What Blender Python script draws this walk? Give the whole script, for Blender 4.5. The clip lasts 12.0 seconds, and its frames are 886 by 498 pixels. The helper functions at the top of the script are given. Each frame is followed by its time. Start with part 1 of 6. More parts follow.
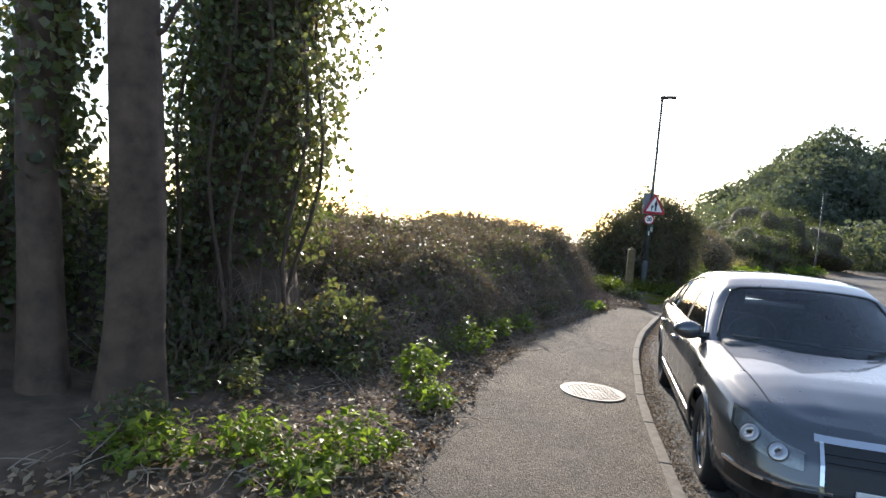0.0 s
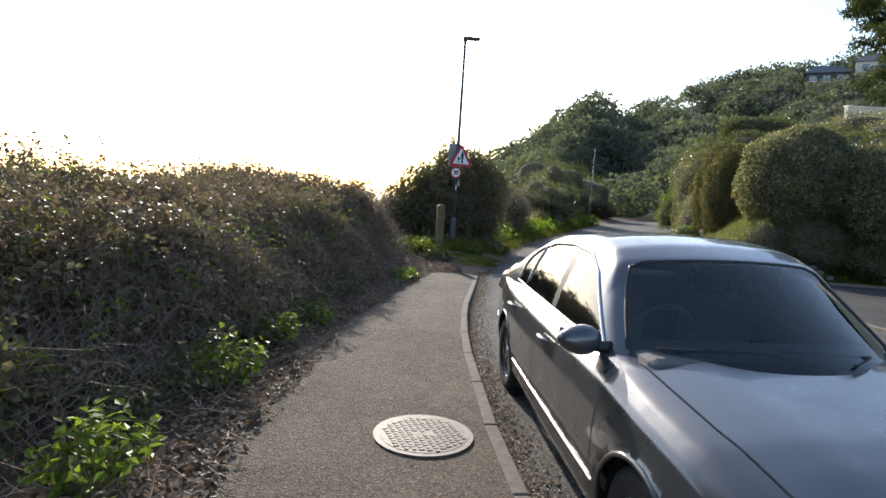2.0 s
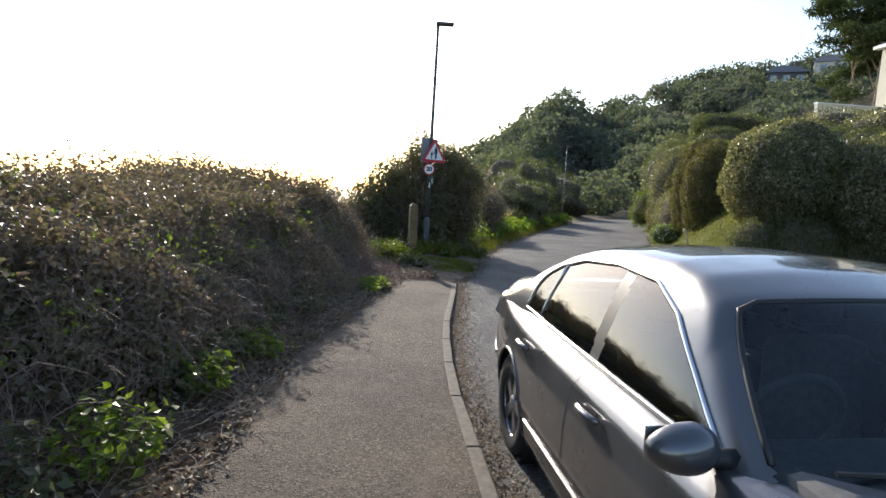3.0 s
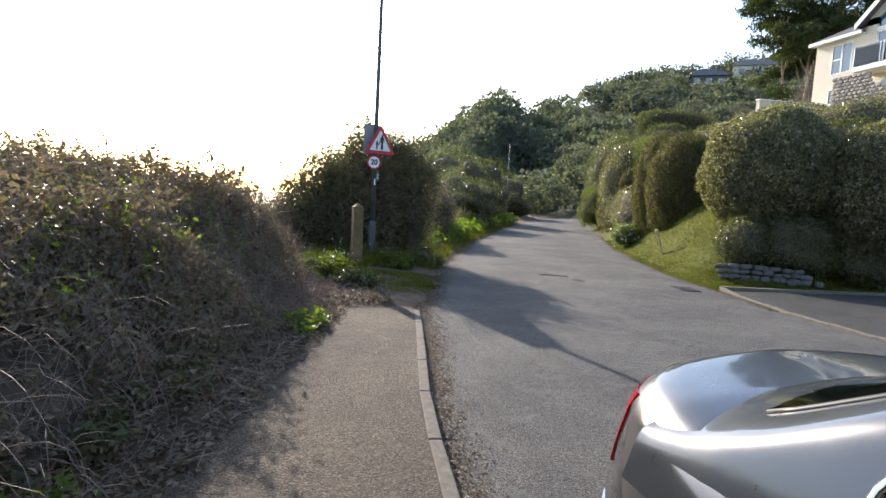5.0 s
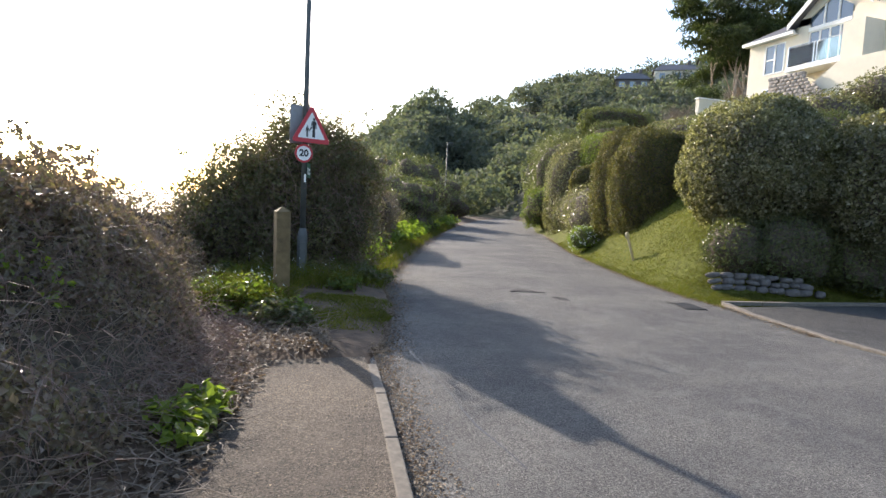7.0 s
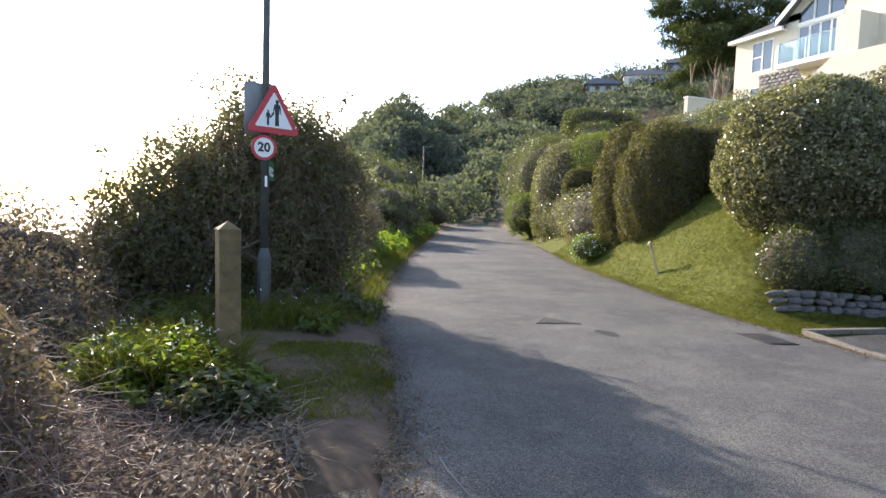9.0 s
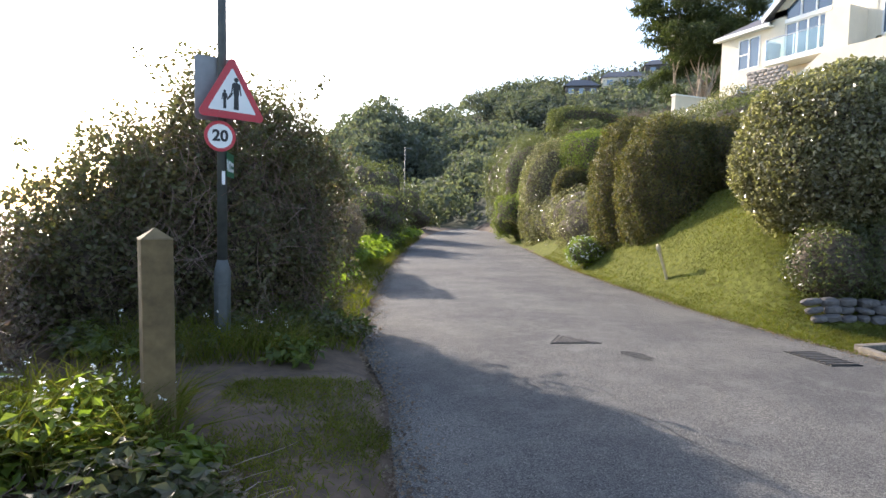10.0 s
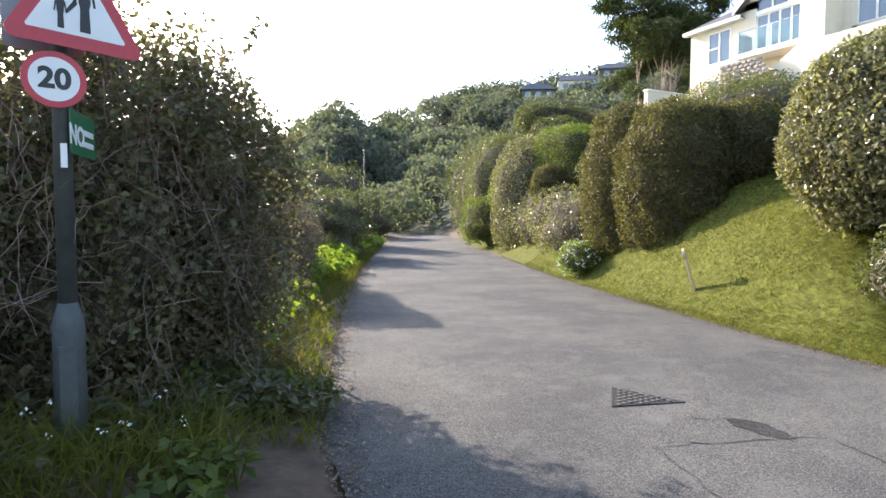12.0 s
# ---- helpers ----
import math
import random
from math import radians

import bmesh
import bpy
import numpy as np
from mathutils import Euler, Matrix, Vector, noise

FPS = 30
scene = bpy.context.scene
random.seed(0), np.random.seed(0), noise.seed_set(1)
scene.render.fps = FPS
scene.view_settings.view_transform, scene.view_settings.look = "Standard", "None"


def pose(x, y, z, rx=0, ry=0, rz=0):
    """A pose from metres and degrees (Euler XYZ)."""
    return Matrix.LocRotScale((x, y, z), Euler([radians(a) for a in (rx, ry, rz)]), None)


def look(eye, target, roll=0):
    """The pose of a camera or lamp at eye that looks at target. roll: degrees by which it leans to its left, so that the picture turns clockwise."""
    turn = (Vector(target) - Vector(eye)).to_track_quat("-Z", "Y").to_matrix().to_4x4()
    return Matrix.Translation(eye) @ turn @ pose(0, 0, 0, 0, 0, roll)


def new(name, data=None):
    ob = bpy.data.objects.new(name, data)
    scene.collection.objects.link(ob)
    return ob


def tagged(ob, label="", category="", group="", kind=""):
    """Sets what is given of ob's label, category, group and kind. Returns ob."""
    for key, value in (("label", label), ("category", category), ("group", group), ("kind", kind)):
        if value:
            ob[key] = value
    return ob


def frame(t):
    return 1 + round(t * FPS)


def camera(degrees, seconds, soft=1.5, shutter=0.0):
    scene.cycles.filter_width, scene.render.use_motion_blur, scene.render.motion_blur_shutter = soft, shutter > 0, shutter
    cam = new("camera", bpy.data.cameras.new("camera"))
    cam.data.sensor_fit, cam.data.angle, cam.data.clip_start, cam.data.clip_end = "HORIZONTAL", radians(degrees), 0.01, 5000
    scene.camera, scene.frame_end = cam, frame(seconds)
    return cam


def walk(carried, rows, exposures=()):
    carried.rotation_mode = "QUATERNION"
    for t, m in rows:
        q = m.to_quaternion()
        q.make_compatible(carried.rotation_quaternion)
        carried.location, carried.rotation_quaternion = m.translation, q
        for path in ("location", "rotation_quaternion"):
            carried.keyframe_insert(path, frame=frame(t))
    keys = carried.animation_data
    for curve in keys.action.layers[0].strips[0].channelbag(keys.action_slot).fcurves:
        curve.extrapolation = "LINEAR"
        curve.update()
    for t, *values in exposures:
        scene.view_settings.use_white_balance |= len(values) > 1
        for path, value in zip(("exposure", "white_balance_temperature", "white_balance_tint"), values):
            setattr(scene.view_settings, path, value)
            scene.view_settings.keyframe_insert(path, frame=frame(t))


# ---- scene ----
cam = camera(76.0, 12.0)
METRES, EYE, TILT, LEAN, TURN = 15.3, 1.5, 0.0, 0.0, 18.4
ROWS = [
    (0.0, 0.0, 0.0, 0.0, 0.27, -3.19, -4.86),
    (0.5, 0.0043, 0.0285, -0.0009, -9.03, -3.81, -4.58),
    (1.0, 0.0129, 0.0713, -0.0026, -13.74, -4.91, -4.25),
    (1.5, 0.0213, 0.1088, -0.0028, -17.48, -5.74, -4.05),
    (2.0, 0.0308, 0.1509, -0.0042, -19.59, -5.87, -3.71),
    (2.5, 0.0422, 0.1904, -0.0042, -21.18, -5.94, -3.56),
    (4.5, 0.0896, 0.3549, -0.0088, -27.2, -5.51, -3.28),
    (5.0, 0.1035, 0.3977, -0.0101, -29.12, -5.45, -3.09),
    (5.5, 0.1149, 0.4384, -0.0115, -31.46, -5.4, -3.16),
    (6.0, 0.1315, 0.4777, -0.0126, -33.2, -5.26, -2.98),
    (6.5, 0.1461, 0.5148, -0.0116, -34.36, -5.16, -2.99),
    (7.0, 0.166, 0.5553, -0.0124, -36.06, -5.01, -2.84),
    (7.5, 0.1803, 0.5927, -0.0128, -37.28, -4.84, -2.72),
    (9.5, 0.2564, 0.7424, -0.0145, -39.84, -3.97, -1.61),
    (10.0, 0.2782, 0.7791, -0.0159, -40.98, -3.8, -1.35),
    (10.5, 0.2979, 0.8155, -0.016, -41.72, -3.7, -1.16),
    (11.0, 0.3208, 0.8523, -0.0168, -42.87, -3.47, -0.78),
    (11.5, 0.3423, 0.8864, -0.0171, -43.88, -3.23, -0.61),
    (12.0, 0.3687, 0.9191, -0.0197, -45.19, -3.17, -0.17),
]
EXPOSURES = [(0.0, 1.22, 6600, 12), (2.5, 0.98, 6600, 12), (5.0, 1.26, 6750, 14), (7.5, 1.48, 6800, 15), (10.0, 1.7, 6800, 16), (12.0, 1.95, 6850, 16)]
walk(cam, [(t, pose(0, 0, EYE, TILT, LEAN, TURN) @ pose(METRES * x, METRES * y, METRES * z, 90 + pitch, roll, yaw)) for t, x, y, z, yaw, pitch, roll in ROWS], EXPOSURES)

# ---- light ----
SUN_ELEV, SUN_AZ = radians(23.0), radians(-13.0)      # azimuth from +y towards +x
world = bpy.data.worlds.new("sky")
scene.world = world
world.use_nodes = True
_wn = world.node_tree.nodes
_sky = _wn.new("ShaderNodeTexSky")
_sky.sky_type = "NISHITA"
_sky.sun_disc = False
_sky.sun_elevation, _sky.sun_rotation = SUN_ELEV, SUN_AZ
_sky.air_density, _sky.dust_density, _sky.ozone_density = 1.0, 0.9, 1.2
_wn["Background"].inputs["Strength"].default_value = 0.15
world.node_tree.links.new(_sky.outputs["Color"], _wn["Background"].inputs["Color"])
_sd = Vector((math.sin(SUN_AZ) * math.cos(SUN_ELEV), math.cos(SUN_AZ) * math.cos(SUN_ELEV), math.sin(SUN_ELEV)))
sun = new("sun", bpy.data.lights.new("sun", "SUN"))
sun.data.energy, sun.data.angle, sun.data.color = 3.2, radians(0.55), (1.0, 0.93, 0.82)
sun.matrix_world = look(_sd * 200, (0, 0, 0))

# ---- materials ----


def shader(name, rough=0.6, metal=0.0, spec=0.5):
    m = bpy.data.materials.new(name)
    m.use_nodes = True
    nt = m.node_tree
    b = nt.nodes["Principled BSDF"]
    b.inputs["Roughness"].default_value = rough
    b.inputs["Metallic"].default_value = metal
    b.inputs["Specular IOR Level"].default_value = spec
    return m, nt, b


def ramp(nt, fac, stops):
    r = nt.nodes.new("ShaderNodeValToRGB")
    r.color_ramp.elements[0].position, r.color_ramp.elements[1].position = stops[0][0], stops[-1][0]
    r.color_ramp.elements[0].color, r.color_ramp.elements[1].color = (*stops[0][1], 1), (*stops[-1][1], 1)
    for p, c in stops[1:-1]:
        r.color_ramp.elements.new(p).color = (*c, 1)
    nt.links.new(fac, r.inputs["Fac"])
    return r.outputs["Color"]


def tex(nt, kind, scale, detail=4.0, out="Fac", rough=0.6, stretch=None):
    c = nt.nodes.new("ShaderNodeTexCoord")
    n = nt.nodes.new(kind)
    n.inputs["Scale"].default_value = scale
    if kind == "ShaderNodeTexNoise":
        n.inputs["Detail"].default_value = detail
        n.inputs["Roughness"].default_value = rough
    src = c.outputs["Object"]
    if stretch:
        mp = nt.nodes.new("ShaderNodeMapping")
        mp.inputs["Scale"].default_value = stretch
        nt.links.new(src, mp.inputs["Vector"])
        src = mp.outputs["Vector"]
    nt.links.new(src, n.inputs["Vector"])
    return n.outputs[out]


def mixc(nt, fac, a, b, mode="MIX"):
    n = nt.nodes.new("ShaderNodeMix")
    n.data_type, n.blend_type = "RGBA", mode
    for sock, v in ((n.inputs["Factor"], fac), (n.inputs["A"], a), (n.inputs["B"], b)):
        if isinstance(v, (int, float)):
            sock.default_value = v
        elif isinstance(v, tuple):
            sock.default_value = (*v, 1)
        else:
            nt.links.new(v, sock)
    return n.outputs["Result"]


def bump(nt, b, height, strength, distance):
    n = nt.nodes.new("ShaderNodeBump")
    n.inputs["Strength"].default_value, n.inputs["Distance"].default_value = strength, distance
    nt.links.new(height, n.inputs["Height"])
    nt.links.new(n.outputs["Normal"], b.inputs["Normal"])


def plain(name, col, rough=0.5, metal=0.0, vary=0.12, scale=30, relief=0.0, spec=0.5):
    m, nt, b = shader(name, rough, metal, spec)
    lo, hi = tuple(c * (1 - vary) for c in col), tuple(min(1, c * (1 + vary)) for c in col)
    f = tex(nt, "ShaderNodeTexNoise", scale, 6)
    nt.links.new(ramp(nt, f, [(0.3, lo), (0.7, hi)]), b.inputs["Base Color"])
    if relief:
        bump(nt, b, f, 0.5, relief)
    return m


def foliage(name, cols, rough=0.5, trans=0.35, glow=None, patch=0.9):
    """Leaves: colour by leaf, patches by place, light through the blade."""
    m, nt, b = shader(name, rough, 0, 0.4)
    g = nt.nodes.new("ShaderNodeNewGeometry")
    n = len(cols)
    c = ramp(nt, g.outputs["Random Per Island"], [(i / max(1, n - 1), x) for i, x in enumerate(cols)])
    p = ramp(nt, tex(nt, "ShaderNodeTexNoise", patch, 3), [(0.3, (0.62, 0.62, 0.66)), (0.7, (1.25, 1.2, 1.1))])
    c = mixc(nt, 1.0, c, p, "MULTIPLY")
    nt.links.new(c, b.inputs["Base Color"])
    t = nt.nodes.new("ShaderNodeBsdfTranslucent")
    tc = mixc(nt, 1.0, c, glow or (1.9, 2.0, 1.0), "MULTIPLY")
    nt.links.new(tc, t.inputs["Color"])
    mx = nt.nodes.new("ShaderNodeMixShader")
    mx.inputs[0].default_value = min(0.62, trans + 0.16)
    nt.links.new(b.outputs[0], mx.inputs[1])
    nt.links.new(t.outputs[0], mx.inputs[2])
    nt.links.new(mx.outputs[0], nt.nodes["Material Output"].inputs["Surface"])
    return m


def asphalt(name, dark, light, worn=(0.12, 0.115, 0.105), grit=220):
    m, nt, b = shader(name, 0.85, 0, 0.35)
    fine = tex(nt, "ShaderNodeTexNoise", grit * 0.3, 6, rough=0.8)
    big = tex(nt, "ShaderNodeTexNoise", 0.7, 5)
    cells = ramp(nt, tex(nt, "ShaderNodeTexVoronoi", grit * 0.6, out="Color"), [(0.1, (0.45, 0.45, 0.45)), (0.5, (0.95, 0.95, 0.95)), (0.9, (1.7, 1.68, 1.62))])
    c = ramp(nt, fine, [(0.3, dark), (0.55, tuple((a + b_) / 2 for a, b_ in zip(dark, light))), (0.75, light)])
    c = mixc(nt, 1.0, c, cells, "MULTIPLY")
    w = ramp(nt, big, [(0.38, (0.72, 0.72, 0.73)), (0.65, (1.15, 1.13, 1.08))])
    c = mixc(nt, 1.0, c, w, "MULTIPLY")
    st = ramp(nt, tex(nt, "ShaderNodeTexNoise", 3.3, 6, rough=0.7), [(0.52, (0, 0, 0)), (0.7, (0.6, 0.6, 0.6))])
    c = mixc(nt, st, c, worn)
    nt.links.new(c, b.inputs["Base Color"])
    v = tex(nt, "ShaderNodeTexVoronoi", grit * 0.6, out="Distance")
    bump(nt, b, v, 1.0, 0.01)
    return m


M_ROAD = asphalt("road_asphalt", (0.045, 0.044, 0.043), (0.23, 0.225, 0.215), (0.17, 0.165, 0.155))
M_PATH = asphalt("path_asphalt", (0.027, 0.022, 0.018), (0.215, 0.172, 0.13), (0.158, 0.127, 0.096), 170)
M_DRIVE = asphalt("drive_asphalt", (0.03, 0.03, 0.03), (0.1, 0.1, 0.098), (0.08, 0.08, 0.078), 150)
M_TAR = asphalt("fresh_tar", (0.018, 0.018, 0.018), (0.07, 0.07, 0.068), (0.05, 0.05, 0.05), 120)
M_KERB = plain("kerb_concrete", (0.145, 0.125, 0.1), 0.9, vary=0.3, scale=14, relief=0.004)
# twig brown, darkened to hold the shade inside hedges and bushes
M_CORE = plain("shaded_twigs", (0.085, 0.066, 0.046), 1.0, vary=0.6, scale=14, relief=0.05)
M_TWIG = plain("bramble_stem", (0.18, 0.125, 0.095), 0.75, vary=0.45, scale=5)
M_BROWN = plain("brown_cane", (0.24, 0.155, 0.125), 0.7, vary=0.4, scale=4)
M_DRY = plain("dry_stem", (0.24, 0.19, 0.145), 0.85, vary=0.4, scale=6)
M_BRAMBLE = foliage("bramble_leaf", [(0.205, 0.145, 0.12), (0.155, 0.145, 0.082), (0.185, 0.14, 0.118), (0.185, 0.18, 0.085), (0.16, 0.118, 0.1), (0.27, 0.23, 0.155)], 0.42, 0.2, glow=(1.35, 1.3, 1.0), patch=1.6)
M_IVY = foliage("ivy_leaf", [(0.08, 0.085, 0.045), (0.095, 0.115, 0.055), (0.12, 0.135, 0.07), (0.15, 0.12, 0.08)], 0.32, 0.28)
M_SHRUB = foliage("shrub_leaf", [(0.09, 0.09, 0.05), (0.115, 0.12, 0.06), (0.15, 0.125, 0.075), (0.095, 0.12, 0.045), (0.17, 0.16, 0.09)], 0.42, 0.25, glow=(1.4, 1.35, 0.9), patch=1.1)
M_FRESH = foliage("fresh_leaf", [(0.1, 0.155, 0.028), (0.14, 0.2, 0.034), (0.19, 0.24, 0.05)], 0.4, 0.38)
M_HOLM = foliage("evergreen_leaf", [(0.06, 0.075, 0.035), (0.085, 0.1, 0.045), (0.11, 0.12, 0.06)], 0.35, 0.25)
M_ELAE = foliage("silvery_leaf", [(0.11, 0.115, 0.06), (0.16, 0.155, 0.095), (0.08, 0.085, 0.042), (0.3, 0.29, 0.21), (0.12, 0.12, 0.07)], 0.22, 0.2)
M_CYP = foliage("cypress_spray", [(0.05, 0.058, 0.02), (0.085, 0.085, 0.028), (0.125, 0.1, 0.045), (0.06, 0.072, 0.022)], 0.6, 0.2, patch=4.5)
M_LIME = foliage("clipped_leaf", [(0.07, 0.1, 0.025), (0.1, 0.14, 0.03), (0.15, 0.18, 0.04)], 0.5, 0.3)
M_PINE = foliage("pine_needle", [(0.04, 0.055, 0.026), (0.055, 0.075, 0.03), (0.075, 0.095, 0.04)], 0.6, 0.1)
# hill leaves carry the distance haze as a blue-grey tint in their colour
M_HILL = foliage("hazed_leaf", [(0.085, 0.105, 0.095), (0.105, 0.125, 0.105), (0.12, 0.135, 0.108), (0.115, 0.12, 0.1)], 0.7, 0.2, patch=0.05)
M_GRASS = foliage("grass_blade", [(0.08, 0.1, 0.012), (0.11, 0.13, 0.016), (0.135, 0.14, 0.026), (0.17, 0.145, 0.055)], 0.9, 0.3, glow=(1.3, 1.4, 0.6), patch=0.9)
M_REED = foliage("dry_reed", [(0.25, 0.21, 0.12), (0.34, 0.29, 0.17), (0.18, 0.17, 0.08)], 0.7, 0.35)
M_LITTER = foliage("dead_leaf", [(0.13, 0.095, 0.06), (0.22, 0.17, 0.12), (0.3, 0.25, 0.18), (0.09, 0.065, 0.045)], 0.6, 0.15, glow=(1.2, 1.0, 0.7))
M_BARK = plain("trunk_bark", (0.095, 0.062, 0.042), 0.9, vary=0.45, scale=6, relief=0.03)
M_PETAL = plain("white_petal", (0.8, 0.8, 0.74), 0.6, vary=0.05)
M_SOIL = plain("soil", (0.095, 0.062, 0.038), 0.95, vary=0.5, scale=5, relief=0.03)
M_LAWN = plain("lawn_turf", (0.1, 0.108, 0.024), 0.95, vary=0.5, scale=9, relief=0.02, spec=0.1)
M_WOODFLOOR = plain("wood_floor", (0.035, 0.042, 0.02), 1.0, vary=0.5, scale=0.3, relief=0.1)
M_GALV = plain("painted_steel_column", (0.085, 0.092, 0.088), 0.6, 0.1, 0.2, 9)
# pale stake timber, brightened further to put sunlight into its colour
M_SUNWOOD = plain("sunlit_pale_timber", (0.6, 0.48, 0.3), 0.8, vary=0.25, scale=9, relief=0.004)
M_WOOD = plain("weathered_timber", (0.17, 0.12, 0.055), 0.85, vary=0.35, scale=8, relief=0.006)
M_RUBBLE = plain("garden_rubble", (0.33, 0.29, 0.26), 0.95, vary=0.4, scale=4, relief=0.02)
M_STONE = plain("rubble_stone", (0.1, 0.092, 0.088), 0.9, vary=0.4, scale=5, relief=0.02)
M_RENDER = plain("cream_render", (0.72, 0.65, 0.53), 0.9, vary=0.05, scale=2)
M_WHITE = plain("white_paint", (0.8, 0.8, 0.78), 0.45, vary=0.04, scale=3)
M_SLATE = plain("slate", (0.1, 0.1, 0.11), 0.7, vary=0.3, scale=3, relief=0.01)
M_RED = plain("sign_red", (0.5, 0.03, 0.045), 0.35, vary=0.06)
M_BLACK = plain("sign_black", (0.012, 0.012, 0.013), 0.4, vary=0.1)
M_SIGNGREY = plain("sign_backing", (0.24, 0.25, 0.26), 0.5, 0.3, 0.1, 12)
M_GREEN = plain("sign_green", (0.02, 0.14, 0.06), 0.4, vary=0.1)
M_IRON = plain("cast_iron", (0.125, 0.112, 0.1), 0.6, 0.35, 0.35, 30, 0.001)

# ---- mesh helpers ----
RNG = np.random.default_rng(7)


def mesh_of(name, V, F, mat, smooth=False, slots=None):
    V, F = np.asarray(V, np.float32), np.asarray(F, np.int32)
    me = bpy.data.meshes.new(name)
    k = F.shape[1]
    me.vertices.add(len(V))
    me.vertices.foreach_set("co", V.ravel())
    me.loops.add(F.size)
    me.loops.foreach_set("vertex_index", F.ravel())
    me.polygons.add(len(F))
    me.polygons.foreach_set("loop_start", np.arange(0, F.size, k, dtype=np.int32))
    me.polygons.foreach_set("loop_total", np.full(len(F), k, np.int32))
    for m in (mat if isinstance(mat, list) else [mat]):
        me.materials.append(m)
    if slots is not None:
        me.polygons.foreach_set("material_index", np.asarray(slots, np.int32))
    me.polygons.foreach_set("use_smooth", np.full(len(F), smooth, bool))
    me.update(calc_edges=True)
    me.validate()
    return me


def put(name, me, parent=None, label="", m=None):
    ob = new(name, me)
    if parent is not None:
        ob.parent = parent
    if m is not None:
        ob.matrix_basis = m
    if label:
        ob["label"] = label
    return ob


def part(name, bm, material, parent=None, label="", smooth=False):
    me = bpy.data.meshes.new(name)
    bmesh.ops.recalc_face_normals(bm, faces=bm.faces)
    bm.to_mesh(me)
    bm.free()
    me.materials.append(material)
    if smooth:
        for p in me.polygons:
            p.use_smooth = True
    return put(name, me, parent, label)


def empty(name, m=None):
    ob = new(name)
    if m is not None:
        ob.matrix_basis = m
    return ob


def box(bm, x0, y0, z0, x1, y1, z1, bevel=0.0):
    r = bmesh.ops.create_cube(bm, size=1)
    bmesh.ops.scale(bm, vec=(x1 - x0, y1 - y0, z1 - z0), verts=r["verts"])
    bmesh.ops.translate(bm, vec=((x0 + x1) / 2, (y0 + y1) / 2, (z0 + z1) / 2), verts=r["verts"])
    if bevel:
        es = list({e for v in r["verts"] for e in v.link_edges})
        bmesh.ops.bevel(bm, geom=es, offset=bevel, segments=2, affect="EDGES", profile=0.5)
    return bm


def boxm(*a, bevel=0.0):
    return box(bmesh.new(), *a, bevel=bevel)


def tube(bm, pts, radii, sides=8, cap=True):
    """A round bar along pts."""
    rings = []
    pts = [Vector(p) for p in pts]
    for i, p in enumerate(pts):
        d = (pts[min(i + 1, len(pts) - 1)] - pts[max(i - 1, 0)]).normalized()
        a = d.orthogonal().normalized() if i == 0 else (a - d * a.dot(d)).normalized()
        b = d.cross(a)
        r = radii[i] if hasattr(radii, "__len__") else radii
        rings.append([bm.verts.new(p + (a * math.cos(q) + b * math.sin(q)) * r) for q in [2 * math.pi * j / sides for j in range(sides)]])
    for r0, r1 in zip(rings, rings[1:]):
        for j in range(sides):
            bm.faces.new((r0[j], r0[(j + 1) % sides], r1[(j + 1) % sides], r1[j]))
    if cap:
        bm.faces.new(rings[0][::-1])
        bm.faces.new(rings[-1])
    return bm


def unit(a):
    return a / np.maximum(np.linalg.norm(a, axis=-1, keepdims=True), 1e-9)


def leaf_arrays(P, N, length, width=0.55, spread=0.8, droop=0.0):
    """A folded four-cornered blade at each point, turned about its normal."""
    n = len(P)
    N = unit(N + RNG.normal(0, spread, (n, 3)))
    D = unit(np.cross(N, RNG.normal(0, 1, (n, 3))))
    D[:, 2] -= droop
    D = unit(D)
    S = unit(np.cross(D, N))
    N = np.cross(S, D)
    L = (length * RNG.uniform(0.6, 1.3, (n, 1)))
    W = L * width * 0.5
    f = L * 0.12
    V = np.stack([P, P + D * L * 0.45 + S * W + N * f, P + D * L, P + D * L * 0.45 - S * W + N * f], 1).reshape(-1, 3)
    i = np.arange(n)[:, None] * 4
    F = np.concatenate([i + [0, 1, 2], i + [0, 2, 3]], 1).reshape(-1, 3)
    return V, F


def stem_arrays(P0, D, length, radius, segs=6, wander=0.25, sag=0.0):
    """Three-sided thin bent stems from each point."""
    n = len(P0)
    P, D = P0.copy(), unit(D)
    rows = []
    L = length * RNG.uniform(0.5, 1.3, (n, 1)) / segs
    for k in range(segs + 1):
        A = unit(np.cross(D, [0.3, 0.5, 0.8]))
        B = np.cross(D, A)
        r = radius * (1 - 0.7 * k / segs)
        rows.append(np.stack([P + (A * math.cos(q) + B * math.sin(q)) * r for q in (0, 2.1, 4.2)], 1))
        D = unit(D + RNG.normal(0, wander, (n, 3)) - np.array([0, 0, sag * k / segs]))
        P = P + D * L
    V = np.stack(rows, 1).reshape(-1, 3)
    base = np.arange(n)[:, None] * 3 * (segs + 1)
    q = []
    for k in range(segs):
        for j in range(3):
            a, b = k * 3 + j, k * 3 + (j + 1) % 3
            q.append([a, b, b + 3, a + 3])
    F = (base[:, None, :] + np.array(q)[None]).reshape(-1, 4)
    return V, F


def grid_mesh(X, Y, Z, name, mat, slots=None, smooth=True):
    r, c = X.shape
    i = np.arange(r * c).reshape(r, c)
    F = np.stack([i[:-1, :-1], i[:-1, 1:], i[1:, 1:], i[1:, :-1]], -1).reshape(-1, 4)
    return mesh_of(name, np.stack([X, Y, Z], -1).reshape(-1, 3), F, mat, smooth, slots)


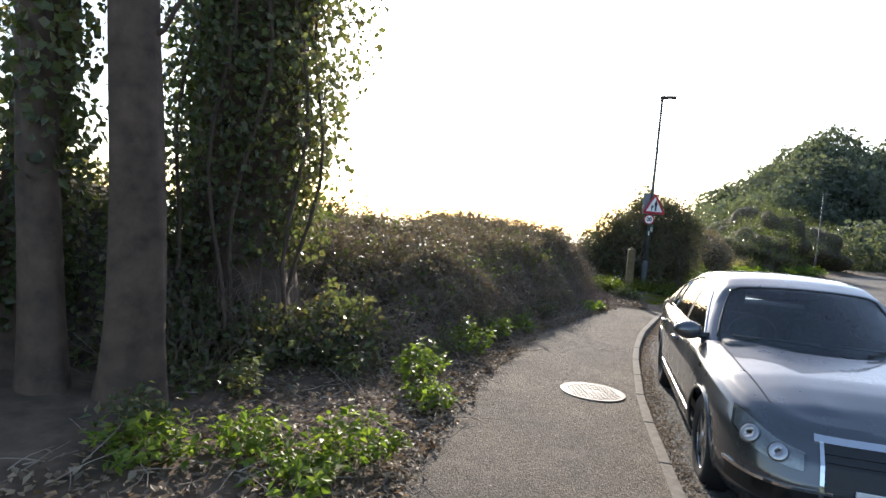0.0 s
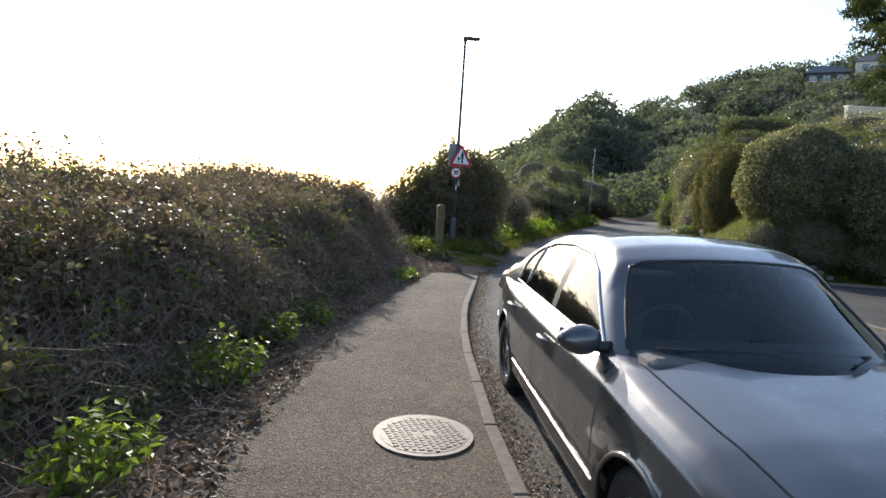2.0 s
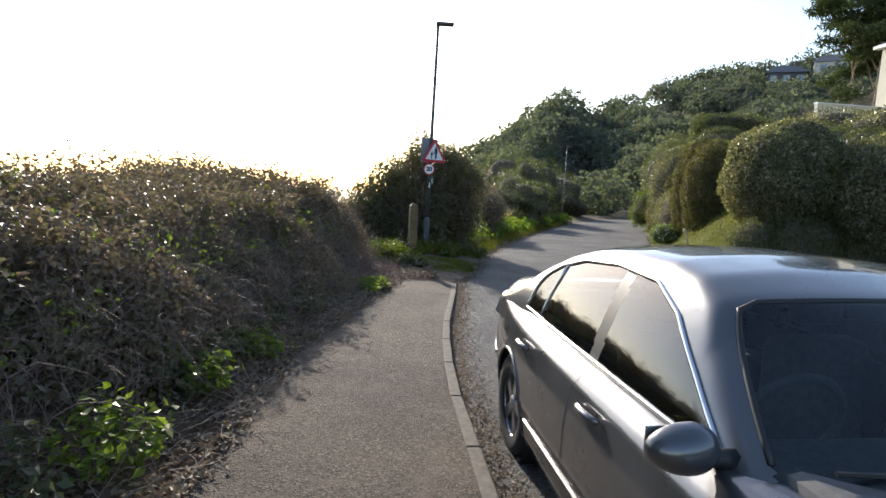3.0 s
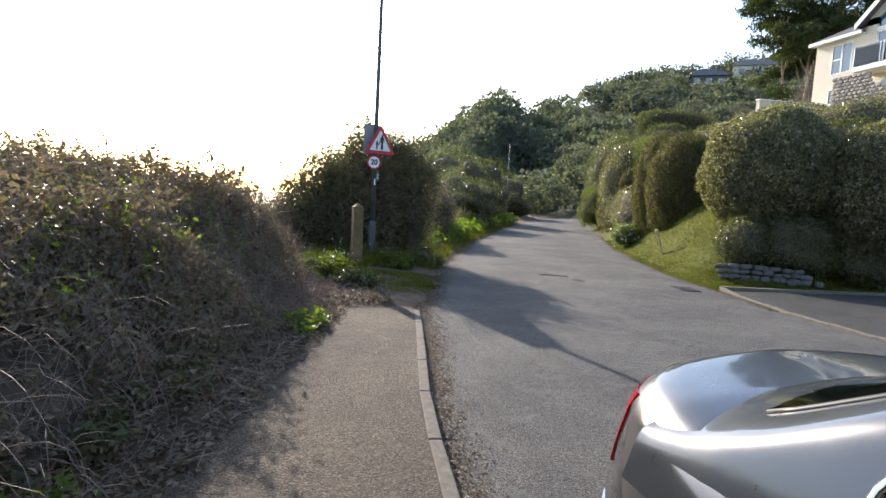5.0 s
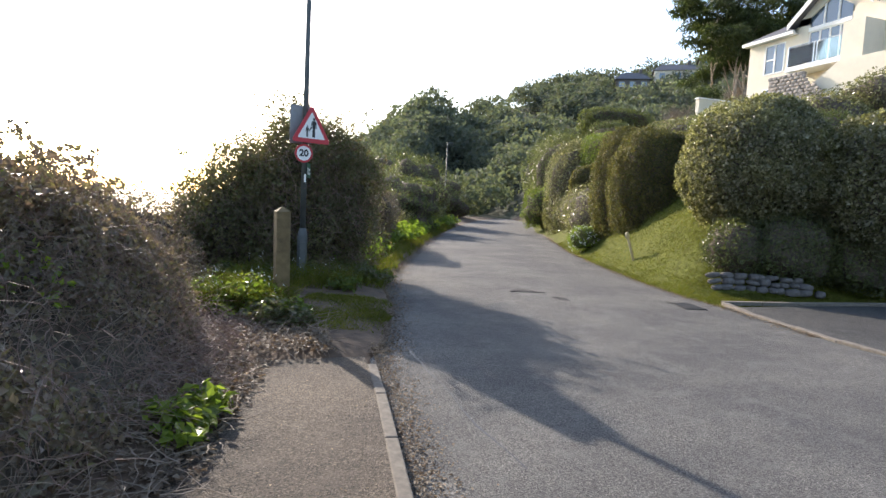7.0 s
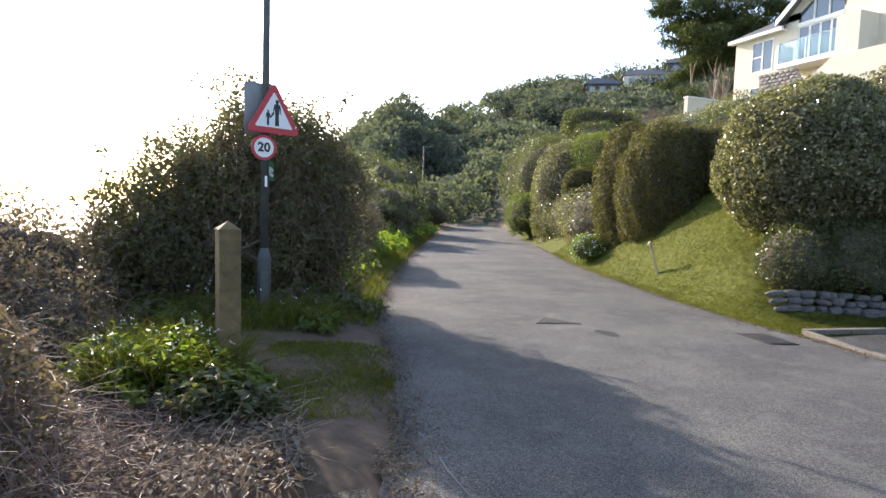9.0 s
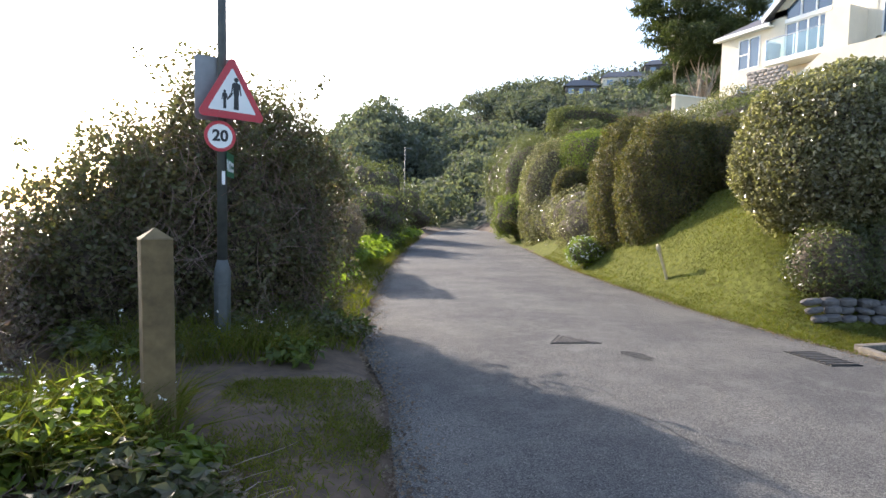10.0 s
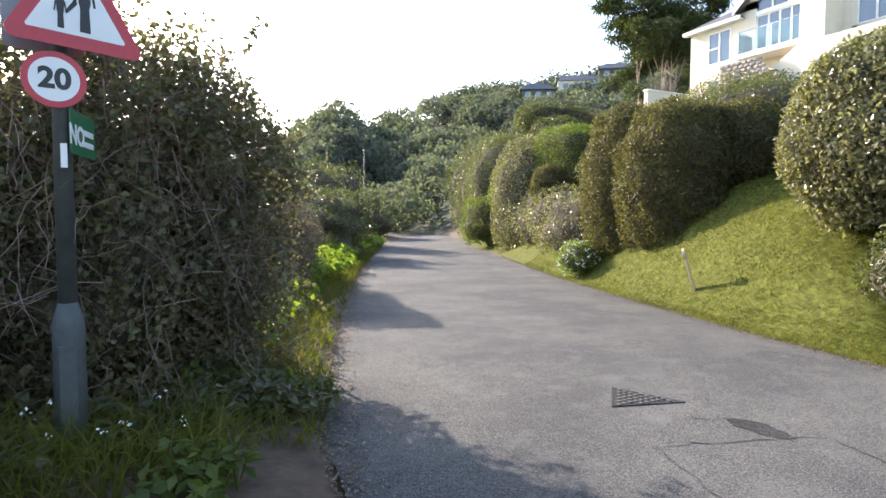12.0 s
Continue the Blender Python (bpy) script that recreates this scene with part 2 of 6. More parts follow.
def lumps(P, amp, scale, seed=0.0):
    """Smooth uneven offsets from a few sine waves."""
    q = P * scale + seed
    return amp * (np.sin(q[:, 0] * 1.7 + q[:, 1] * 1.1) + np.sin(q[:, 1] * 2.1 - q[:, 2] * 1.3 + 1) + np.sin(q[:, 2] * 2.3 + q[:, 0] * 0.7 + 2)) / 3


# ---- lie of the land ----
def road_z(y):
    y = np.asarray(y, float)
    return -0.09 - 0.017 * np.clip(y, -30, 20) - 0.004 * np.clip(y - 20, 0, 60)


def path_z(y):
    return road_z(y) + 0.085 - 0.06 * np.clip((np.asarray(y, float) - 11) / 4, 0, 1)


def kerb_x(y):
    return np.interp(y, [-6, 0, 3.8, 5, 6, 8, 9, 10.3, 11.3, 12.3, 13.4, 14.4], [1.5, 0.82, 0.45, 0.33, 0.26, 0.22, 0.25, 0.34, 0.47, 0.6, 0.74, 0.84])


def path_left(y):
    return np.interp(y, [-6, 3, 5.5, 7.5, 9, 10, 11.5, 13, 14.4], [-1.2, -1.22, -1.42, -1.35, -1.32, -1.1, -0.85, -0.52, -0.3])


def road_left(y):
    return np.interp(y, [-6, 14.2, 15, 16.3, 17.4, 19.3, 22.7, 25.3, 30.4, 40, 52.3, 62, 75, 110], [1.4, 0.7, 1.1, 1.45, 1.75, 2.0, 3.1, 4.05, 5.95, 10.0, 15.6, 20.6, 29, 62])


def road_right(y):
    return np.interp(y, [-6, 10.5, 14, 16.3, 17.7, 18.4, 20.4, 23.7, 27.8, 34.4, 42.7, 52.3, 62, 75, 110], [6.4, 6.75, 7.0, 7.55, 7.75, 7.9, 8.45, 9.45, 10.9, 13.7, 17.3, 22.0, 27.2, 36, 70])


SKY_AZ = [-30, 3, 7, 9.6, 13, 15.7, 18.5, 20, 24.2, 29.9, 34.3, 41.8, 50, 62, 90]
SKY_EL = [-6, 0.5, 4.2, 5.0, 8.0, 10.4, 8.8, 8.7, 10.8, 12.4, 12.8, 13.6, 14.6, 14, 10]


def land(x, y):
    """Height of the ground sheet."""
    x, y = np.asarray(x, float), np.asarray(y, float)
    base = road_z(y)
    rl = np.where(y < 14.4, kerb_x(y), road_left(y))
    rr = road_right(y)
    on = (x > rl - 0.02) & (x < rr + 0.02)
    # the bank on the landward side
    da, db = (x - rr) * 0.93, np.maximum((y - 17.6) * 0.9, (x - 40) * 0.3)
    near = np.exp(-1.5 * np.clip(da, -1, 20)) + np.exp(-1.5 * np.clip(db, -1, 20))
    d = np.where(np.minimum(da, db) < 8, -np.log(near) / 1.5, np.minimum(da, db))
    d = np.minimum(d, da)
    up = np.interp(d, [-1, 0, 0.25, 0.55, 0.8, 1.2, 1.7, 2.6, 4, 10, 17, 25, 45, 400], [-0.06, 0.0, 0.08, 0.27, 0.5, 1.0, 1.6, 2.35, 3.0, 5.6, 10.0, 13, 17, 40])
    z = base + np.where(d > -1, up, -0.06)
    # the seaward side
    e = np.where(y < 14.4, path_left(y), rl) - x
    soft = np.interp(e, [-0.3, 0.0, 0.4, 2.5, 6, 14, 60, 300], [-0.05, 0.0, 0.08, 0.2, 0.1, -2.5, -30, -60])
    z = np.where(e > 0, np.where(y < 14.4, path_z(y) - 0.02, base) + soft, z)
    z = np.where((e <= 0) & (x < rl + 0.02) & (y < 14.4), path_z(y) - 0.06, z)
    z = np.where(on, base - 0.07, z)
    # the wooded hill
    r = np.hypot(x - 0.5, y - 13)
    az = np.degrees(np.arctan2(x - 0.5, y - 13))
    el = np.interp(az, SKY_AZ, SKY_EL)
    top = np.interp(az, [5, 20, 28, 45], [125, 140, 190, 200])
    r0 = np.interp(az, [5, 14, 20, 30, 45], [60, 70, 85, 40, 40])
    f = np.clip((r - r0) / (top - r0), 0, 1)
    zh = 1.0 + r * np.tan(np.radians(el * f ** 0.8)) - np.clip(r - top, 0, 400) * 0.12 - 4.0 * f
    w = np.clip((r - r0) / 25, 0, 1) * np.clip((az - 3) / 4, 0, 1)
    return z * (1 - w) + np.maximum(zh, z * (az < 60) - 3) * w


def axis(*runs):
    out = []
    for a, b, s in runs:
        out += list(np.arange(a, b, s))
    return np.array(out + [runs[-1][1]])


gx = axis((-900, -300, 100), (-300, -60, 30), (-60, -8, 4), (-8, 16, 0.3), (16, 60, 1.5), (60, 260, 6), (260, 900, 80))
gy = axis((-300, -30, 45), (-30, -4, 2), (-4, 32, 0.3), (32, 90, 1.5), (90, 330, 6), (330, 1400, 120))
GX, GY = np.meshgrid(gx, gy)
GZ = land(GX, GY)
cx, cy = (GX[:-1, :-1] + GX[1:, 1:]) / 2, (GY[:-1, :-1] + GY[1:, 1:]) / 2
slot = np.where(cx > road_right(cy) - 0.2, 1, 0)
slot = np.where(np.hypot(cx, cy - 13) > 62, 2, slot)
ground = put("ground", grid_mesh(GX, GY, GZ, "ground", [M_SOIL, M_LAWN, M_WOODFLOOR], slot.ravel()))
tagged(ground, "bare brown soil, mown grass bank and wooded hillside", "ground", kind="structure")

sea_m, sea_nt, sea_b = shader("sea_water", 0.18)
sea_b.inputs["Base Color"].default_value = (0.05, 0.11, 0.15, 1)
bump(sea_nt, sea_b, tex(sea_nt, "ShaderNodeTexNoise", 0.4, 6), 0.4, 0.5)
bm = bmesh.new()
bmesh.ops.create_grid(bm, x_segments=8, y_segments=8, size=4500)
sea = part("water", bm, sea_m)
sea.location = (-4400, 0, -38)
tagged(sea, "pale blue sea far below the road", "sea", kind="structure")


def strip(name, ys, left, right, zf, across, mat, label, category, crown=0.0):
    t = np.linspace(0, 1, across)[None, :]
    L, R = left(ys)[:, None], right(ys)[:, None]
    X = L + (R - L) * t
    Y = np.repeat(ys[:, None], across, 1)
    Z = zf(Y) + crown * (1 - (2 * t - 1) ** 2)
    ob = put(name, grid_mesh(X, Y, Z, name, mat))
    return tagged(ob, label, category, kind="structure")


def road_l(y):
    return np.where(y < 14.3, kerb_x(y) - 0.05, road_left(y))


strip("road", axis((-12, 34, 0.4), (34, 110, 2)), road_l, road_right, road_z, 16, M_ROAD, "worn grey asphalt lane curving away between banks", "road", 0.03)
strip("footway", axis((-12, 14.4, 0.4)), path_left, lambda y: kerb_x(y) - 0.089, path_z, 6, M_PATH, "narrow brownish tarmac footway beside the lane", "pavement")
# ---- planting ----
def blob_points(n, c, r, lump=0.12, lscale=1.6, inner=0.25, power=2.0, low=-0.82, seed=0.0):
    """Points and normals over an uneven rounded bush of centre c and radii r."""
    c, r = np.array(c, float), np.array(r, float)
    U = unit(RNG.normal(0, 1, (int(n * 1.6), 3)))
    U = U[U[:, 2] > low][:n]
    if power != 2.0:
        U = U / (np.abs(U) ** power).sum(1, keepdims=True) ** (1 / power)
    k = 1 + lumps(U, lump, lscale * 2, seed) + lumps(U, lump * 0.3, lscale * 6.1, seed + 5) + lumps(U, lump * 0.18, lscale * 15.0, seed + 9) + RNG.normal(0, 0.012, len(U))
    depth = 1 - inner * RNG.random((len(U), 1)) ** 2
    return c + U * r * k[:, None] * depth, unit(U / r)


def blob_core(c, r, lump=0.12, lscale=1.6, power=2.0, scale=0.86, seed=0.0, low=-0.75):
    bm = bmesh.new()
    bmesh.ops.create_icosphere(bm, subdivisions=4, radius=1)
    U = unit(np.array([v.co[:] for v in bm.verts]))
    U[:, 2] = np.maximum(U[:, 2], low)
    if power != 2.0:
        U = U / (np.abs(U) ** power).sum(1, keepdims=True) ** (1 / power)
    k = (1 + lumps(U, lump, lscale * 2, seed)) * scale
    W = np.array(c) + U * np.array(r) * k[:, None]
    for v, w in zip(bm.verts, W):
        v.co = w
    return bm


def bush(name, lobes, leaf, n, mat, label, category="bush", lump=0.12, lscale=1.6, power=2.0, width=0.55, inner=0.25, spread=0.7, twigs=0, group="", scale=0.8):
    """A shrub of one or more lobes (centre, radii): a dark shade core, leaves, and twigs where they show."""
    thing = empty(name, pose(*[lobes[0][0][i] for i in (0, 1)], lobes[0][0][2] - lobes[0][1][2] * 0.6))
    inv = thing.matrix_basis.inverted().translation
    off = np.array(inv)
    tot = sum(r[0] * r[2] for _, r in lobes)
    LV, LF, nv = [], [], 0
    SV, SF, ns = [], [], 0
    for i, (c, r) in enumerate(lobes):
        c = np.array(c) + off
        seed = float(sum(c)) + i * 3.7
        P, N = blob_points(int(n * r[0] * r[2] / tot), c, r, lump, lscale, inner, power, seed=seed)
        V, F = leaf_arrays(P, N, leaf, width, spread)
        LV.append(V), LF.append(F + nv)
        nv += len(V)
        # closed dark shell standing in for the shade deep among the leaves
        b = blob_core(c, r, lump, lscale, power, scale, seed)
        part("shade_core", b, M_CORE, thing, smooth=True)
        if twigs:
            k = int(twigs * r[0] * r[2] / tot)
            P, N = blob_points(k, c, np.array(r) * 0.85, lump, lscale, 0.2, power, seed=seed)
            V, F = stem_arrays(P, N + [0, 0, 0.5], 0.5, 0.004, 5)
            SV.append(V), SF.append(F + ns)
            ns += len(V)
    put("leaves", mesh_of("leaves", np.concatenate(LV), np.concatenate(LF), mat), thing)
    if twigs:
        put("twig_growth", mesh_of("twig_growth", np.concatenate(SV), np.concatenate(SF), M_TWIG), thing)["kind"] = "stuff"
    return tagged(thing, label, category, group)


# the bramble hedge beside the footway
def hedge_front(y):
    return np.interp(y, [-2, 3, 6, 9, 11, 13, 15.2, 16], [-3.4, -2.9, -2.3, -1.8, -1.55, -1.25, -1.2, -1.5])


def hedge_top(y):
    return np.interp(y, [3, 5, 6, 7, 9, 11, 13, 15, 15.6, 16], [0.36, 0.36, 0.4, 0.66, 1.0, 1.05, 1.1, 1.18, 0.9, 0.3])


def rough_noise(A, B):
    """Uneven growth over the hedge: heaves, clumps and tufts."""
    return (0.5 * np.sin(A * 0.93 + 1.3 * np.sin(B * 0.7)) + 0.42 * np.sin(A * 2.7 + B * 1.9 + 2 * np.sin(A * 0.61)) + 0.3 * np.sin(A * 6.1 - B * 4.7 + 1.5 * np.sin(B * 2.9))
            + 0.22 * np.sin(A * 11.3 + B * 9.1 + 2 * np.sin(A * 3.7)) + 0.14 * np.sin(A * 23.0 - B * 19.0))


def hedge_shape(y, s):
    """A point of the hedge's skin: y along it, s from the foot up the face and back over the top."""
    q = np.clip(s / 0.55, 0, 1)
    back = np.clip((s - 0.55) / 0.45, 0, 1)
    h, f = hedge_top(y), hedge_front(y)
    z0 = land(f, y)
    x = f + 0.4 - 1.2 * q ** 1.25 - back * 3.2
    z = z0 + (h - z0) * np.sin(q * math.pi / 2) ** 0.95 + back ** 0.8 * np.interp(y, [5, 8, 11, 14.5, 15.5], [0.3, 0.32, 0.18, 0.1, 0.0])
    N = np.stack([np.where(back > 0, 0.15, 1.0 - 0.6 * q), np.full_like(y, -0.15), np.where(back > 0, 1.0, 0.1 + q)], -1)
    N = N / np.linalg.norm(N, axis=-1, keepdims=True)
    d = (0.17 * rough_noise(y, s * 3.0) + 0.14 * np.sin(y * 1.37 + 2.0 * np.sin(s * 4.0 + y * 0.4))) * np.clip(0.2 + q, 0, 1)
    return np.stack([x, y, z], -1) + N * d[..., None], N


def hedge_surface(n, jitter, lo=0.0):
    y = RNG.uniform(4.9, 15.9, n)
    s = lo + (1 - lo) * RNG.random(n) ** 0.85
    P, N = hedge_shape(y, s)
    return P - N * (jitter * RNG.random((n, 1)) ** 1.5), N, s


hedge = empty("bramble_hedge", pose(0, 0, 0))
# dark sheet under the leaf skin, the hedge's inner shade as colour
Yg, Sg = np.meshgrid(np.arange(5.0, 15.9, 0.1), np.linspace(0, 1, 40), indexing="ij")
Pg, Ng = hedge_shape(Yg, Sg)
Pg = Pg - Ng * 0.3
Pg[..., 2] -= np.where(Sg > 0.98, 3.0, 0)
put("shade_core", grid_mesh(Pg[..., 0], Pg[..., 1], Pg[..., 2], "shade_core", M_CORE), hedge)
P, N, s = hedge_surface(215000, 0.34)
dense = rough_noise(P[:, 1] * 1.7 + 3, P[:, 2] * 4.1 + P[:, 0]) + RNG.normal(0, 0.5, len(P))
keep = (dense > -0.22 + 1.1 * np.clip(0.38 - s, 0, 1) * 2.2)
V, F = leaf_arrays(P[keep], N[keep], 0.048, 0.68, 1.0)
put("leaves", mesh_of("leaves", V, F, M_BRAMBLE), hedge)["kind"] = "stuff"
# bare canes low down and through the face
P, N, s = hedge_surface(5000, 0.3)
V, F = stem_arrays(P, N * 0.3 + RNG.normal(0, 0.7, P.shape) + [0, 0, 0.1], 0.55, 0.003, 6, 0.3, 0.8)
put("cane_tangle", mesh_of("cane_tangle", V, F, M_BROWN), hedge)["kind"] = "stuff"
# arching shoots above the top, leafed to the tip
P, N, s = hedge_surface(2200, 0.1, 0.42)
V, F = stem_arrays(P, N * 0.5 + RNG.normal(0, 0.45, P.shape) + [0.05, 0, 0.7], 0.45, 0.0028, 6, 0.18, 0.5)
put("shoot_growth", mesh_of("shoot_growth", V, F, M_TWIG), hedge)["kind"] = "stuff"
C = V.reshape(-1, 7, 3, 3).mean(2)[:, 1:].reshape(-1, 3)
C = np.repeat(C, 3, 0) + RNG.normal(0, 0.018, (len(C) * 3, 3))
V, F = leaf_arrays(C, np.tile([0.2, 0, 1.0], (len(C), 1)), 0.055, 0.65, 0.8)
put("shoot_foliage", mesh_of("shoot_foliage", V, F, M_BRAMBLE), hedge)["kind"] = "stuff"
# fine dry twigs standing out of the near face
P, N, s = hedge_surface(3600, 0.12)
V, F = stem_arrays(P, N * 0.5 + RNG.normal(0, 0.5, P.shape) + [0.1, -0.1, 0.45], 0.4, 0.0022, 5, 0.25, 0.2)
put("twig_growth", mesh_of("twig_growth", V, F, M_DRY), hedge, "pale dry twigs")["kind"] = "stuff"
# sunlit young leaf clusters on the near stretch
P, N, s = hedge_surface(560, 0.0, 0.25)
P = P[P[:, 1] < 13.0]
C = np.repeat(P, 14, 0) + RNG.normal(0, 0.06, (len(P) * 14, 3))
V, F = leaf_arrays(C, np.tile([0.4, -0.1, 0.8], (len(C), 1)), 0.052, 0.65, 0.7)
put("young_foliage", mesh_of("young_foliage", V, F, M_FRESH), hedge, "fresh yellow-green young leaves")["kind"] = "stuff"
tagged(hedge, "overgrown brown bramble hedge with young yellow-green leaves", "hedge")

# the shrub behind the sign
shrub = bush("ivy_shrub", [((0.42, 20.7, 0.85), (1.15, 1.15, 2.0)), ((-0.75, 20.6, 0.4), (1.05, 1.0, 1.6)), ((1.38, 21.2, 0.8), (0.85, 1.0, 1.95)), ((0.2, 21.7, 0.8), (1.2, 1.1, 1.8)), ((-1.5, 20.7, 0.1), (0.7, 0.8, 1.0))],
     0.062, 84000, M_SHRUB, "tall dark ivy-covered shrub behind the lamp column", "shrub", 0.3, 2.2, 2.0, 0.75, 0.5, 1.0, 4200, scale=0.55)

# wispy leafed shoots over its crown
P = np.concatenate([blob_points(260, c, r, 0.3, 2.2, 0.1, 2.0, 0.1)[0] for c, r in (((0.42, 20.7, 0.85), (1.1, 1.1, 1.9)), ((-0.75, 20.6, 0.4), (1.0, 1.0, 1.5)), ((1.38, 21.2, 0.8), (0.8, 1.0, 1.85)))])
P = P - np.array(shrub.matrix_basis.translation)
V, F = stem_arrays(P, RNG.normal(0, 0.5, P.shape) + [0, 0, 0.8], 0.42, 0.0035, 6, 0.2, 0.2)
put("shoot_growth", mesh_of("shoot_growth", V, F, M_TWIG), shrub)["kind"] = "stuff"
C = V.reshape(-1, 7, 3, 3).mean(2)[:, 2:].reshape(-1, 3)
C = np.repeat(C, 4, 0) + RNG.normal(0, 0.035, (len(C) * 4, 3))
V, F = leaf_arrays(C, np.tile([0, 0, 1.0], (len(C), 1)), 0.07, 0.65, 0.9)
put("shoot_foliage", mesh_of("shoot_foliage", V, F, M_SHRUB), shrub)["kind"] = "stuff"
# bare stems showing through its face
P = blob_points(900, (0.4, 20.6, 0.6), (1.35, 1.2, 1.9), 0.2, 2.2, 0.12)[0] - np.array(shrub.matrix_basis.translation)
V, F = stem_arrays(P, RNG.normal(0, 0.5, P.shape) + [0, -0.3, -0.5], 0.7, 0.004, 6, 0.25, 0.3)
put("stem_tangle", mesh_of("stem_tangle", V, F, M_BROWN), shrub, "bare brown stems")["kind"] = "stuff"

# clipped shrubs on the bank
TOP = "clipped shrubs on the bank"
bush("round_topiary", [((10.75, 19.45, 2.4), (1.62, 1.6, 1.6))], 0.085, 46000, M_ELAE, "large clipped round silvery-green shrub on the grass bank", "topiary", 0.06, 1.8, 2.15, 0.6, 0.16, 0.85, group=TOP)
bush("round_topiary", [((12.75, 17.75, 1.95), (1.55, 1.4, 1.75))], 0.085, 34000, M_ELAE, "clipped silvery-green shrub merging with its neighbour", "topiary", 0.07, 1.8, 2.3, 0.6, 0.16, 0.85, group=TOP)
bush("low_shrub", [((9.75, 18.75, 0.5), (0.8, 0.7, 0.75)), ((10.9, 18.4, 0.55), (1.2, 0.8, 0.95)), ((12.7, 17.8, 0.45), (1.4, 0.8, 1.0))], 0.07, 22000, M_HOLM, "dark shaded shrub behind the low stone wall", "shrub", 0.12)
bush("domed_topiary", [((11.9, 24.6, 2.0), (1.35, 1.4, 1.95)), ((13.0, 23.9, 2.75), (1.3, 1.2, 1.15))], 0.058, 80000, M_CYP, "brown-green clipped conifer dome", "topiary", 0.09, 2.6, 2.3, 0.8, 0.22, 0.9, group=TOP)
bush("domed_topiary", [((12.2, 26.5, 1.9), (1.15, 1.2, 2.3))], 0.058, 46000, M_CYP, "tall yellowish clipped conifer dome", "topiary", 0.08, 2.6, 2.3, 0.8, 0.22, 0.9, group=TOP)
bush("daisy_bush", [((10.95, 27.0, 0.1), (0.55, 0.55, 0.5))], 0.05, 4000, M_FRESH, "small low bush dotted with white flowers", "bush", 0.15)
bush("tall_shrub", [((16.3, 37.0, 1.9), (1.5, 1.7, 3.0)), ((15.6, 36.0, 0.9), (0.9, 0.9, 1.2))], 0.1, 26000, M_ELAE, "tall silvery clipped shrub at the lane edge", "shrub", 0.07, 1.6, 2.4, group=TOP)
bush("square_hedge", [((17.0, 34.5, 3.6), (1.4, 1.3, 1.5))], 0.09, 16000, M_LIME, "square clipped light green hedge block", "hedge", 0.03, 1.2, 5.0, group=TOP)
bush("ball_topiary", [((14.4, 32.7, 2.4), (0.78, 0.75, 0.85))], 0.08, 9000, M_CYP, "small clipped ball shrub", "topiary", 0.05, group=TOP)
bush("square_hedge", [((23.2, 43.6, 7.0), (2.7, 1.2, 1.1))], 0.12, 14000, M_HOLM, "long flat-topped clipped hedge higher up", "hedge", 0.03, 1.2, 5.0, group=TOP)
bush("mixed_shrub", [((17.5, 29.3, 4.0), (2.6, 1.8, 1.4)), ((17.8, 23.6, 4.5), (1.8, 1.6, 1.0)), ((20.0, 23.0, 5.3), (1.9, 1.6, 1.1)), ((20.0, 28.8, 5.0), (2.6, 1.8, 1.3))], 0.1, 34000, M_ELAE, "grey-green mixed shrubs below the house", "shrub", 0.12, group=TOP)
bush("mixed_shrub", [((19.2, 43.6, 2.9), (2.1, 2.2, 3.2)), ((21.2, 47.0, 3.4), (2.3, 2.2, 3.5)), ((21.4, 41, 4.6), (2.3, 2, 2.3))], 0.11, 44000, M_HOLM, "tall dark evergreen shrubs beside the lane", "shrub", 0.14, group=TOP)
bush("mixed_shrub", [((24.5, 53.5, 2.7), (2.8, 2.8, 3.8)), ((26.8, 59, 3.5), (3.0, 3, 4.6)), ((29, 51, 6), (3.2, 3, 3.6))], 0.16, 30000, M_HOLM, "dark evergreen trees where the lane bends", "tree", 0.16)

bush("ground_cover", [((12.6, 28.9, 0.9), (1.0, 1.6, 1.2)), ((14.0, 31.4, 1.1), (1.2, 1.6, 1.3)), ((14.8, 29.2, 2.4), (1.4, 1.6, 1.4)), ((14.9, 33.8, 1.0), (1.0, 1.4, 1.3))], 0.085, 22000, M_ELAE, "grey-green shrubs spilling down the bank", "shrub", 0.14)
bush("dark_shrub", [((15.4, 24.9, 3.5), (1.8, 1.7, 1.5)), ((14.8, 22.6, 3.5), (1.2, 1.1, 1.0)), ((14.6, 20.9, 3.3), (1.1, 1.0, 1.0))], 0.09, 20000, M_HOLM, "dark evergreen shrub above the lawn", "shrub", 0.12)
bush("low_shrub", [((16.6, 41.6, 0.9), (1.0, 1.4, 1.5)), ((17.4, 39.6, 2.4), (1.3, 1.5, 1.8))], 0.1, 14000, M_LIME, "light green shrubs at the lane edge", "shrub", 0.15)

# seaward verge beyond the sign
bush("verge_shrub", [((3.2, 29.5, 0.6), (1.2, 3.0, 1.4))], 0.08, 16000, M_BRAMBLE, "scrubby brown-green verge shrub", "shrub", 0.2, twigs=300)
bush("verge_shrub", [((7.0, 40, 0.7), (2.2, 4.0, 1.9)), ((10.0, 49, 1.2), (2.6, 4, 2.9))], 0.12, 38000, M_HOLM, "grey-green verge bushes before the second lamp", "shrub", 0.32, 2.4, inner=0.4)
bush("verge_shrub", [((16.0, 64, 1.0), (4, 5, 3.0)), ((12, 70, 1.5), (5, 5, 4.0))], 0.16, 16000, M_HOLM, "dark bushes beside the bend", "shrub", 0.3)

